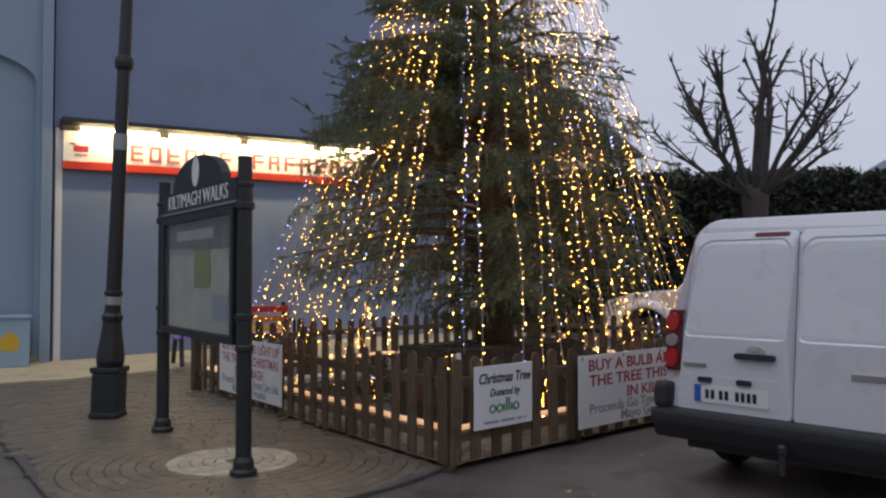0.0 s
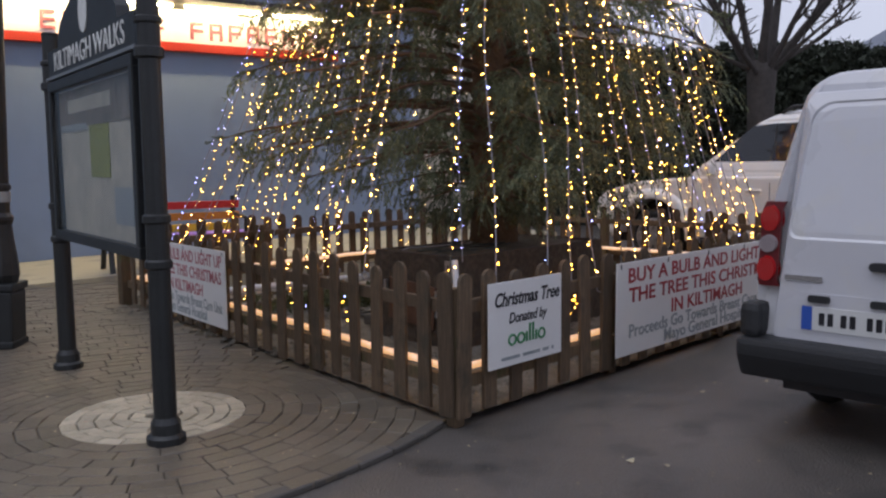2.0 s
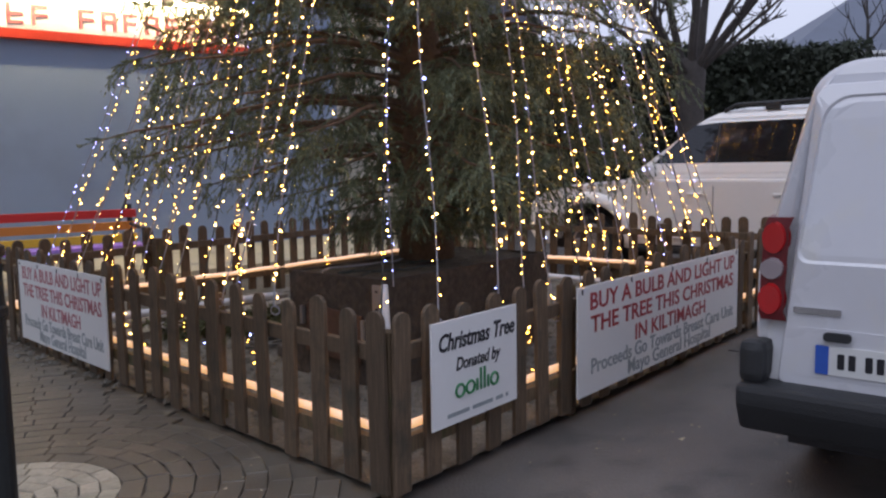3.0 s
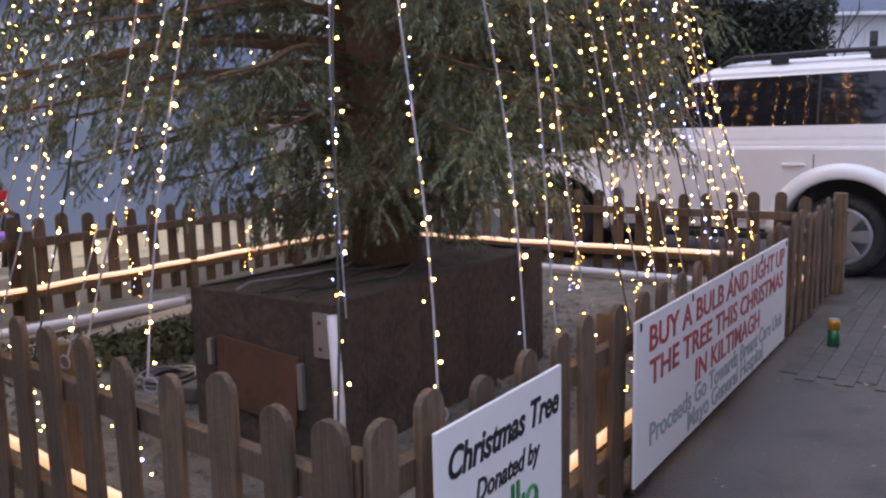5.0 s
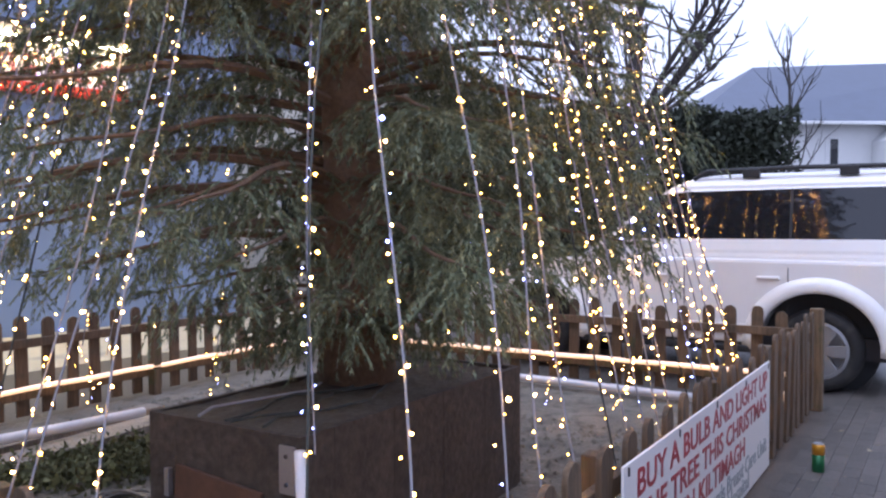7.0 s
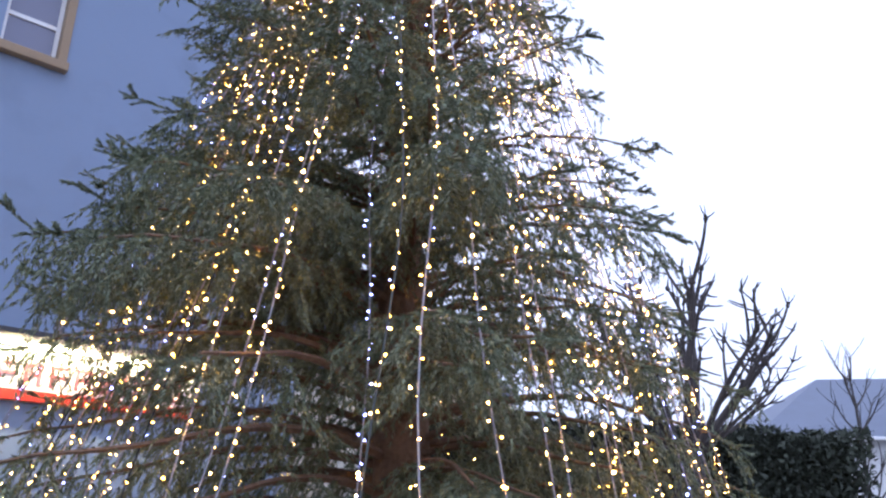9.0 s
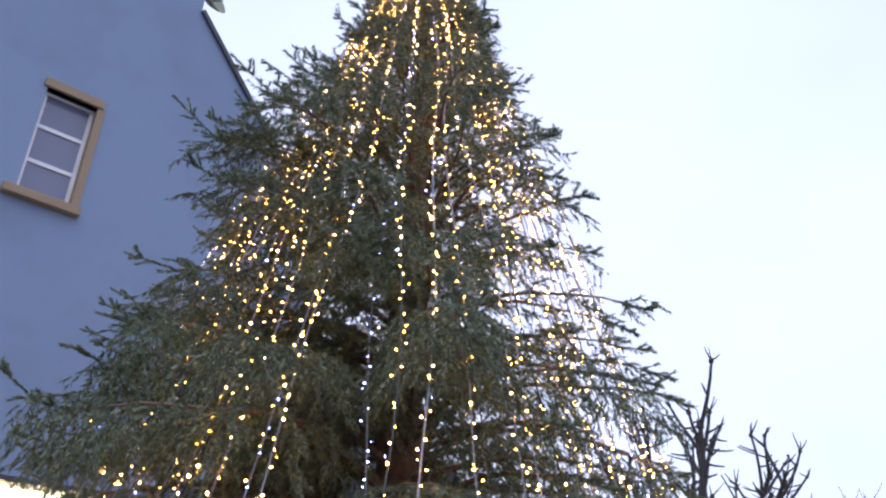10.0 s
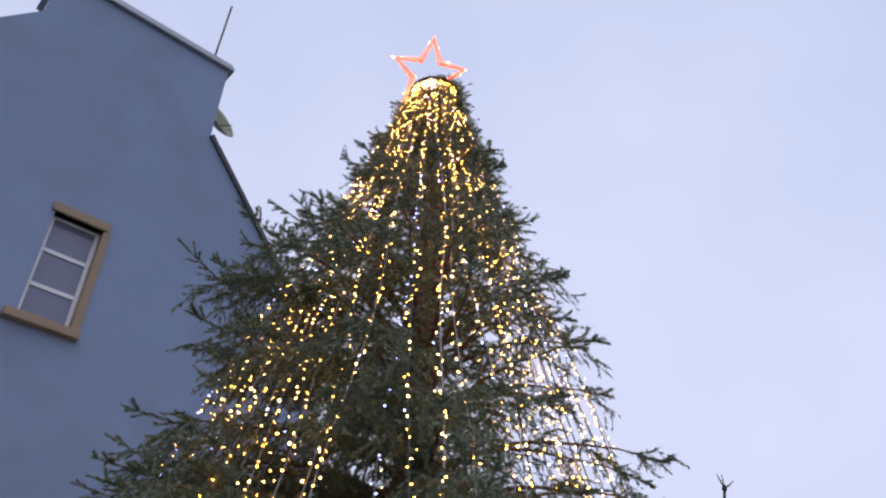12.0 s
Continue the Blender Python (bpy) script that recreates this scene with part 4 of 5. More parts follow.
# Proud grey disc: the handle recess is given by its shade colour alone.
part("handle_recess", lens_disc(0.235, 0.915, 0.085, 0.062, 0.0195), "van_recess_shade", van)
part("door_handle", rear_plate(0.10, 0.37, 0.872, 0.912, 0.045, 0.018), "black_plastic", van)
part("plate_recess", rear_plate(0.08, 0.75, 0.545, 0.745, 0.0195, 0.03), "van_white", van)
for y in (0.26, 0.54):
    part("plate_lamp", rear_plate(y, y + 0.10, 0.70, 0.735, 0.038, 0.012), "black_plastic", van)
plate = part("number_plate", rear_plate(0.15, 0.67, 0.565, 0.68, 0.026, 0.008), "plate", van)
part("band", rear_plate(0.62, 0.67, 0.565, 0.68, 0.0275, 0.004), "plate_blue", plate)
for y in (0.575, 0.535, 0.475, 0.435, 0.36, 0.32, 0.28, 0.24):
    part("plate_bar", rear_plate(y - 0.013, y + 0.013, 0.592, 0.653, 0.028, 0.004), "letter_black", plate)
part("badge", rear_plate(0.58, 0.76, 0.80, 0.826, 0.022, 0.006), "chrome", van)
part("badge", rear_plate(-0.62, -0.36, 0.80, 0.835, 0.022, 0.006), "chrome", van)
part("emblem", rear_plate(0.21, 0.26, 0.925, 0.965, 0.0225, 0.012), "chrome", van)
for sgn in (1, -1):
    housing = part("tail_light", loft([[(rear(z) - 0.014 + (0.18 if k in (2, 3) else 0.0), sgn * (y - inn), z) for k, y in enumerate((0.800, 0.900, 0.940, 0.85))] for z, inn in ((0.76, 0.012), (0.79, 0.0), (1.14, 0.006), (1.18, 0.02))]), "stop_lens", van, "dark tail light cluster")
    part("upper_lens", lens_disc(sgn * 0.852, 1.095, 0.056, 0.078, 0.026), "tail_red", housing)
    part("lower_lens", lens_disc(sgn * 0.856, 0.845, 0.056, 0.076, 0.026), "tail_red", housing)
    part("clear_lens", lens_disc(sgn * 0.854, 0.97, 0.054, 0.052, 0.018), "tail_clear", housing)
bm = prism([(-0.14, 0.42), (-0.14, 0.50), (0.12, 0.52), (0.62, 0.52), (0.62, 0.32), (-0.08, 0.30)], -0.95, 0.95, bevel=0.025)
part("bumper", bm, "black_plastic", van)
for sgn in (1, -1):
    part("bumper_corner", box(-0.10, 0.25, sgn * 0.90 - 0.055, sgn * 0.90 + 0.055, 0.50, 0.68, 0.04), "black_plastic", van)
part("tow_ball", lathe([(0.02, 0.20), (0.02, 0.32), (0.03, 0.34), (0.03, 0.37), (0.012, 0.385)], 10, centre=(-0.16, 0, 0)), "black_plastic", van)
part("underbody", box(0.1, 4.0, -0.8, 0.8, 0.22, 0.36), "seam", van)
def wheel(parent, x, y, r, width, spokes, out):
    t = part("wheel", tube([(x + (r - 0.075) * math.cos(a), y, r + (r - 0.075) * math.sin(a)) for a in [math.tau * k / 36 for k in range(36)]], 0.075, 10, closed=True), "rubber", parent, smooth=True)
    for v in t.data.vertices:
        v.co.y = y + (v.co.y - y) * width / 0.15
    rim_r = r - 0.135
    bb = lathe([(rim_r, -0.09), (rim_r + 0.012, -0.09), (rim_r + 0.012, 0.0), (rim_r - 0.015, 0.004), (rim_r - 0.03, -0.05), (rim_r - 0.03, -0.09)], 32)
    bmesh.ops.rotate(bb, verts=bb.verts[:], matrix=Matrix.Rotation(radians(-90 * out), 3, "X"))
    bmesh.ops.translate(bb, verts=bb.verts[:], vec=(x, y + out * width * 0.42, r))
    part("rim", bb, "alloy", t)
    # Full-width dark disc in place of the shade behind the spokes.
    bb = lathe([(rim_r, -0.12), (rim_r, -0.11)], 24)
    bmesh.ops.rotate(bb, verts=bb.verts[:], matrix=Matrix.Rotation(radians(-90 * out), 3, "X"))
    bmesh.ops.translate(bb, verts=bb.verts[:], vec=(x, y + out * width * 0.42, r))
    part("brake_disc", bb, "seam", t)
    for k in range(spokes):
        a = math.tau * k / spokes + math.pi / 2
        sp = prism([(-0.042, 0.04), (0.042, 0.04), (0.062, rim_r - 0.005), (-0.062, rim_r - 0.005)], -0.02, 0.02, bevel=0.008)
        bmesh.ops.rotate(sp, verts=sp.verts[:], matrix=Matrix.Rotation(a, 3, "Y"))
        bmesh.ops.translate(sp, verts=sp.verts[:], vec=(x, y + out * (width * 0.42 - 0.025), r))
        part("spoke", sp, "alloy", t)
    bb = lathe([(0.055, -0.03), (0.06, 0.0), (0.05, 0.012), (0.01, 0.015)], 16)
    bmesh.ops.rotate(bb, verts=bb.verts[:], matrix=Matrix.Rotation(radians(-90 * out), 3, "X"))
    bmesh.ops.translate(bb, verts=bb.verts[:], vec=(x, y + out * (width * 0.42 - 0.01), r))
    part("hub_cap", bb, "alloy", t)
for x in (0.78, 3.5):
    for s in (1, -1):
        wheel(van, x, s * 0.80, 0.315, 0.20, 5, s)

# ---- white off-road car ----
# x runs forward along the car, y to its own left; its flank faces the tree.
suv = thing("white_car", F @ pose(6.75 + 0.94, -0.02, 0, 0, 0, 90), "white five-door off-road car with roof rails, tinted glass", "car")
WB, R = 2.79, 0.385
def arch_line(cx, r, n=10):
    return [(cx - r * math.cos(math.pi * k / n), 0.42 + (r - 0.02) * math.sin(math.pi * k / n)) for k in range(n + 1)]
low = [(-1.10, 0.62), (-1.12, 0.95), (-1.08, 1.19), (1.2, 1.21), (2.35, 1.20), (3.05, 1.14), (3.50, 1.02), (3.66, 0.90), (3.70, 0.55), (3.62, 0.42)] + list(reversed(arch_line(WB, 0.51))) + list(reversed(arch_line(0.0, 0.51))) + [(-0.95, 0.45)]
part("body", prism(low, -0.94, 0.94, bevel=0.03), "suv_white", suv)
def raised(z):
    """Heights of the glasshouse above the waistline."""
    return z if z < 1.26 else 1.26 + (z - 1.26) * 1.20
def cabin_ring(z, x0, x1, half):
    return [(x0, -half, z), (x1, -half, z), (x1, half, z), (x0, half, z)]
cab = loft([cabin_ring(1.08, -1.10, 2.45, 0.915), cabin_ring(1.26, -1.09, 2.24, 0.895), cabin_ring(raised(1.78), -1.02, 1.42, 0.74), cabin_ring(raised(1.86), -0.95, 1.22, 0.66), cabin_ring(raised(1.90), -0.75, 1.0, 0.5)])
bmesh.ops.bevel(cab, geom=cab.edges[:], offset=0.03, segments=2, affect="EDGES")
part("cabin", cab, "suv_white", suv)
def flank_z(x, z, y_low=0.905, y_high=0.757):
    return y_low + (y_high - y_low) * (z - 1.15) / (raised(1.78) - 1.15)
def side_glass(pts, sgn):
    pts = [(x, raised(z)) for x, z in pts]
    bb = bmesh.new()
    a = [bb.verts.new((x, sgn * (flank_z(x, z) + 0.006), z)) for x, z in pts]
    c = [bb.verts.new((x, sgn * (flank_z(x, z) - 0.02), z)) for x, z in pts]
    bb.faces.new(a); bb.faces.new(c[::-1])
    for k in range(len(pts)):
        j = (k + 1) % len(pts)
        bb.faces.new((a[k], c[k], c[j], a[j]))
    return bb
for s in (1, -1):
    part("side_window", side_glass([(-1.0, 1.42), (-0.62, 1.27), (-0.45, 1.235), (0.235, 1.235), (0.235, 1.76), (-0.96, 1.76)], s), "glass_dark", suv, "tinted glass")
    part("side_window", side_glass([(0.255, 1.235), (1.18, 1.235), (1.18, 1.755), (0.255, 1.76)], s), "glass_dark", suv, "tinted glass")
    part("side_window", side_glass([(1.20, 1.235), (2.12, 1.235), (1.62, 1.64), (1.48, 1.735), (1.20, 1.755)], s), "glass_dark", suv, "tinted glass")
    part("pillar_trim", side_glass([(0.235, 1.235), (0.255, 1.235), (0.255, 1.76), (0.235, 1.76)], s), "black_plastic", suv)
    part("pillar_trim", side_glass([(1.18, 1.235), (1.20, 1.235), (1.20, 1.755), (1.18, 1.755)], s), "black_plastic", suv)
    part("roof_rail", tube([(x, s * 0.66, raised(z)) for x, z in ((-0.75, 1.86), (-0.65, 1.92), (0.2, 1.93), (1.05, 1.92), (1.18, 1.86))], 0.022, 8), "black_plastic", suv, smooth=True)
    for x in (-0.30, 0.55):
        part("rail_foot", box(x, x + 0.16, s * 0.66 - 0.03, s * 0.66 + 0.03, raised(1.86), raised(1.93), 0.01), "black_plastic", suv)
    for cx in (0.0, WB):
        # broad flare that swells out round the wheel opening
        flare = []
        for k in range(19):
            t = math.pi * (-0.03 + 1.06 * k / 18)
            ct, st = math.cos(t), math.sin(t)
            flare.append([(cx - rr * ct, s * yy, 0.42 + (rr - 0.02) * st) for rr, yy in ((0.51, 0.90), (0.51, 0.985), (0.535, 0.998), (0.60, 0.985), (0.65, 0.95), (0.66, 0.90))])
        part("wheel_arch", loft(flare), "suv_white", suv, smooth=True)
        part("wheel_well", lathe([(0.505, -0.01), (0.505, 0.01)], 24), "black_plastic", suv).matrix_local = pose(cx, s * 0.60, 0.42, 90, 0, 0)
    part("side_trim", box(0.50, 2.30, s * 0.94 - 0.02, s * 0.94 + 0.02, 0.50, 0.60, 0.012), "suv_white", suv)
    for x in (0.32, 1.30):
        part("door_handle", box(x, x + 0.20, s * 0.945 - 0.02, s * 0.945 + 0.02, 1.02, 1.05, 0.012), "suv_white", suv)
    # Dark strips laid on the flank for the shade in door gaps.
    for x in (0.245, 1.19, 2.20):
        part("door_gap", box(x, x + 0.008, s * 0.9425 - 0.002, s * 0.9425 + 0.001, 0.55, 1.13), "seam", suv)
    part("mirror", box(1.90, 2.02, s * 1.0 - 0.09, s * 1.0 + 0.09, 1.23, 1.38, 0.04), "suv_white", suv)
    part("step", box(0.55, 2.25, s * 0.93 - 0.06, s * 0.93 + 0.06, 0.34, 0.40, 0.015), "black_plastic", suv)
    part("bumper_side", box(-1.14, -0.50, s * 0.90 - 0.05, s * 0.90 + 0.06, 0.42, 0.72, 0.04), "suv_white", suv)
    part("tail_light", box(-1.10, -0.98, s * 0.86 - 0.07, s * 0.86 + 0.075, 0.85, 1.20, 0.02), "tail_red", suv)
    part("head_light", box(3.30, 3.62, s * 0.80 - 0.14, s * 0.80 + 0.13, 0.80, 0.98, 0.03), "tail_clear", suv)
part("windscreen", loft([[(2.23, -0.80, 1.26), (2.23, 0.80, 1.26), (2.20, 0.80, 1.24), (2.20, -0.80, 1.24)], [(1.47, -0.68, raised(1.76)), (1.47, 0.68, raised(1.76)), (1.43, 0.68, raised(1.75)), (1.43, -0.68, raised(1.75))]]), "glass_dark", suv)
for x in (0.0, WB):
    for s in (1, -1):
        wheel(suv, x, s * 0.80, R, 0.24, 6, s)
part("underbody", box(-0.9, 3.5, -0.75, 0.75, 0.30, 0.5), "seam", suv)

# ---- the fir ----
TR = Vector((0.29, 8.90, 0))
rng = np.random.RandomState(11)
TOPZ = 6.95
def tree_radius(z):
    return float(np.interp(z, [1.0, 1.25, 1.45, 1.6, 2.2, 3.0, 3.6, 4.2, 4.7, 5.4, 6.0, 6.6, 7.0],
                           [0.35, 0.80, 1.50, 1.80, 1.88, 1.78, 1.60, 1.34, 1.08, 0.66, 0.42, 0.20, 0.05]))
fir = thing("christmas_tree", pose(TR.x, TR.y, 0), "tall dark green fir with drooping boughs and lights", "tree")
zz = np.linspace(BH + 0.02, TOPZ, 16)
trunk_pts = [(0.05 * math.sin(1.3 * z) * (1 - z / 8), 0.04 * math.cos(1.7 * z) * (1 - z / 8), z) for z in zz]
trunk_r = [0.165 * (1 - (z - BH) / (TOPZ - BH)) ** 0.8 + 0.015 for z in zz]
trunk_r[0] = 0.21
part("trunk", tube(trunk_pts, trunk_r, 14), "bark", fir, smooth=True)
needle_tris = []
def needles_along(p, q, length, spin, count, drop):
    """Needles round one twig from p to q."""
    ax = q - p
    L = np.linalg.norm(ax) + 1e-6
    ax = ax / L
    s = np.cross(ax, (0, 0, 1.0)); s = s / (np.linalg.norm(s) + 1e-6)
    u = np.cross(s, ax)
    t = rng.uniform(0.0, 1.0, count)
    a = rng.uniform(0, math.tau, count)
    base = p[None] + (q - p)[None] * t[:, None]
    outw = s[None] * np.cos(a)[:, None] * 1.15 + u[None] * np.sin(a)[:, None] * 0.7
    dirn = outw * 0.75 + ax[None] * rng.uniform(0.5, 1.0, count)[:, None] + np.array([0, 0, -drop])[None]
    dirn /= np.linalg.norm(dirn, axis=1)[:, None]
    ln = length * rng.uniform(0.7, 1.25, count)
    w = np.cross(dirn, outw); w /= (np.linalg.norm(w, axis=1)[:, None] + 1e-6)
    wd = 0.0042
    needle_tris.append(np.stack([base - w * wd, base + w * wd, base + dirn * ln[:, None]], axis=1))
def sprig(p, dr, ln, hang):
    """A side twig that bends down, with smaller hanging twigs along it."""
    m2 = p + dr * ln * 0.5 + np.array([0, 0, 0.02 * ln])
    q = p + dr * ln + np.array([0, 0, -0.30 * ln * hang])
    c = int(14 + 110 * ln)
    needles_along(p, m2, 0.034, 0, c // 2, 0.1)
    needles_along(m2, q, 0.034, 0, c // 2, 0.3)
    sd = np.cross(dr, (0, 0, 1.0)); sd /= np.linalg.norm(sd) + 1e-6
    for e in range(int(2 + ln / 0.07)):
        f = rng.uniform(0.15, 1.0)
        b0 = p + (q - p) * f
        l2 = rng.uniform(0.05, 0.13) * (1.4 - 0.7 * f) * (1 + 0.7 * hang)
        d2 = sd * rng.choice((-1, 1)) * rng.uniform(0.2, 0.8) + dr * rng.uniform(0.2, 0.7) + np.array([0, 0, -hang * rng.uniform(0.5, 1.6)])
        d2 /= np.linalg.norm(d2)
        needles_along(b0, b0 + d2 * l2, 0.030, 0, int(8 + 110 * l2), 0.3 * hang)
z = 1.02
turn = 0.0
while z < TOPZ - 0.10:
    R_here = tree_radius(z)
    for k in range(1):
        turn += 2.39996 + rng.normal(0, 0.12)
        a = turn
        east = math.cos(a)
        west_side, east_side = max(0.0, -east), max(0.0, east)
        bias = (1.0 + west_side * float(np.interp(z, [1.3, 1.7, 2.6, 3.4, 4.4, 5.4], [0.10, 0.24, 0.18, 0.08, 0.06, 0.0]))
                + east_side * float(np.interp(z, [1.3, 1.8, 2.4, 3.0, 3.6, 4.5, 5.2, 5.6], [0.0, 0.12, 0.06, -0.08, -0.18, -0.20, -0.18, 0.0])))
        r = R_here * rng.uniform(0.78, 1.04) * bias
        ca, sa = math.cos(a - radians(FENCE_TURN)), math.sin(a - radians(FENCE_TURN))
        if sa < 0 and z < 3.0:
            r = min(r, 1.42 / -sa)
        z0 = z + rng.uniform(-0.12, 0.12)
        up = 0.42 * r if z > 4 else (0.22 * r if z > 2.2 else 0.12 * r)
        droop = (0.30 if z < 2.2 else 0.32 if z < 4 else 0.20) * r
        n = 9
        pts = []
        for i in range(n + 1):
            f = i / n
            rr = 0.05 + (r - 0.05) * f
            wob = 0.06 * math.sin(5 * f + 9 * z) * f
            pts.append(np.array([rr * math.cos(a + wob), rr * math.sin(a + wob), z0 + up * math.sin(f * 1.9) - droop * f ** 2.0 + 0.35 * max(0, f - 0.72) * r]))
        rad0 = 0.008 + 0.010 * r
        part("limb", tube([tuple(p) for p in pts], [rad0 * (1 - 0.85 * i / n) for i in range(n + 1)], 5), "bark", fir)
        # the sunward low boughs are nearly bare on one side
        turned = math.degrees(a) % 360
        bare = (z < 2.0 and 130 < turned < 262) or (z < 2.5 and 220 < turned < 262)
        gap = (0.26 if bare else 0.118 if z < 2.7 else 0.088 if z < 4.4 else 0.17 if z < 5.2 else 0.27) * (2.7 if east > 0.15 and z > 3.2 else 1.9 if east > 0.2 and z > 2.3 else 0.82 if east < -0.1 and 2.6 < z < 5.0 else 1.0)
        steps = max(4, int(r / gap))
        for j in range(steps):
            f = 0.14 + 0.86 * (j + rng.rand()) / steps
            f = min(f, 0.995)
            i = min(int(f * n), n - 1)
            p = pts[i] + (pts[i + 1] - pts[i]) * (f * n - i)
            ax = pts[i + 1] - pts[i]; ax = ax / np.linalg.norm(ax)
            sd = np.cross(ax, (0, 0, 1.0)); sd /= np.linalg.norm(sd)
            for sg in (-1, 1):
                ln = (0.09 + 0.30 * min(r, 1.3) * math.sin(math.pi * min(1, 0.12 + 0.88 * (1 - f))) / 1.5) * rng.uniform(0.6, 1.3)
                hang = rng.uniform(0.5, 1.3) if z < 3.4 else rng.uniform(0.2, 0.8) if z < 4.6 else rng.uniform(0.0, 0.5)
                dr = sd * sg * rng.uniform(0.6, 1.0) + ax * rng.uniform(0.4, 0.9) + np.array([0, 0, 0.1 - 0.35 * hang])
                dr /= np.linalg.norm(dr)
                sprig(p, dr, ln, hang)
        tip = (pts[-1] - pts[-2]); tip = tip / np.linalg.norm(tip)
        needles_along(pts[-2], pts[-1] + tip * 0.10, 0.034, 0, 60, 0.0)
        for sg in (-1, 1):
            d3 = tip + sd * sg * 0.9 + np.array([0, 0, 0.25]); d3 /= np.linalg.norm(d3)
            needles_along(pts[-1] - tip * 0.05, pts[-1] - tip * 0.05 + d3 * rng.uniform(0.07, 0.14), 0.032, 0, 34, 0.0)
        if z > 2.4:
            # leading shoot with short finger-like side shoots
            ln = rng.uniform(0.10, 0.34) if east < 0.2 else rng.uniform(0.08, 0.2)
            ln *= min(1.0, max(0.2, (7.0 - z) / 2.2))
            lead = tip + np.array([0, 0, rng.uniform(0.2, 0.9) if east < 0.2 else rng.uniform(-0.2, 0.35)])
            lead /= np.linalg.norm(lead)
            needles_along(pts[-1], pts[-1] + lead * ln, 0.024, 0, int(30 + 420 * ln), 0.0)
            for e in range(4):
                b0 = pts[-1] + lead * ln * rng.uniform(0.2, 0.9)
                d4 = lead * 0.7 + sd * rng.choice((-1, 1)) * rng.uniform(0.5, 1.0) + np.array([0, 0, rng.uniform(-0.1, 0.3)])
                d4 /= np.linalg.norm(d4)
                needles_along(b0, b0 + d4 * rng.uniform(0.04, 0.10), 0.022, 0, 40, 0.0)
    z += 0.0205 if z < 5.2 else 0.017
tri = np.concatenate(needle_tris)
crown = triangles("crown", tri, "needle", fir)
crown["label"] = "dark green needled twigs"

# ---- strings of bulbs from the star down to the fence ----
ico = bmesh.new()
bmesh.ops.create_icosphere(ico, subdivisions=2, radius=1.0)
ICO_V = np.array([v.co[:] for v in ico.verts]); ICO_F = np.array([[v.index for v in f.verts] for f in ico.faces])
ico.free()
def bulbs(name, places, radius, mat, parent):
    places = np.asarray(places)
    n = len(places)
    rad = 0.53 * radius * np.clip(rng.lognormal(0.0, 0.30, n), 0.6, 2.1)
    rad *= np.interp(places[:, 2], [0.8, 2.6, 4.0, 5.5], [0.60, 0.64, 0.55, 0.46])
    tri = places[:, None, None, :] + ICO_V[ICO_F][None] * rad[:, None, None, None]
    ob = triangles(name, tri.reshape(-1, 3, 3), mat, parent)
    return tagged(ob, kind="stuff")
tree_uv = (F.inverted() @ Vector((TR.x, TR.y, 0)))
apex = np.array([TR.x, TR.y, 6.92])
N_STRINGS = 50
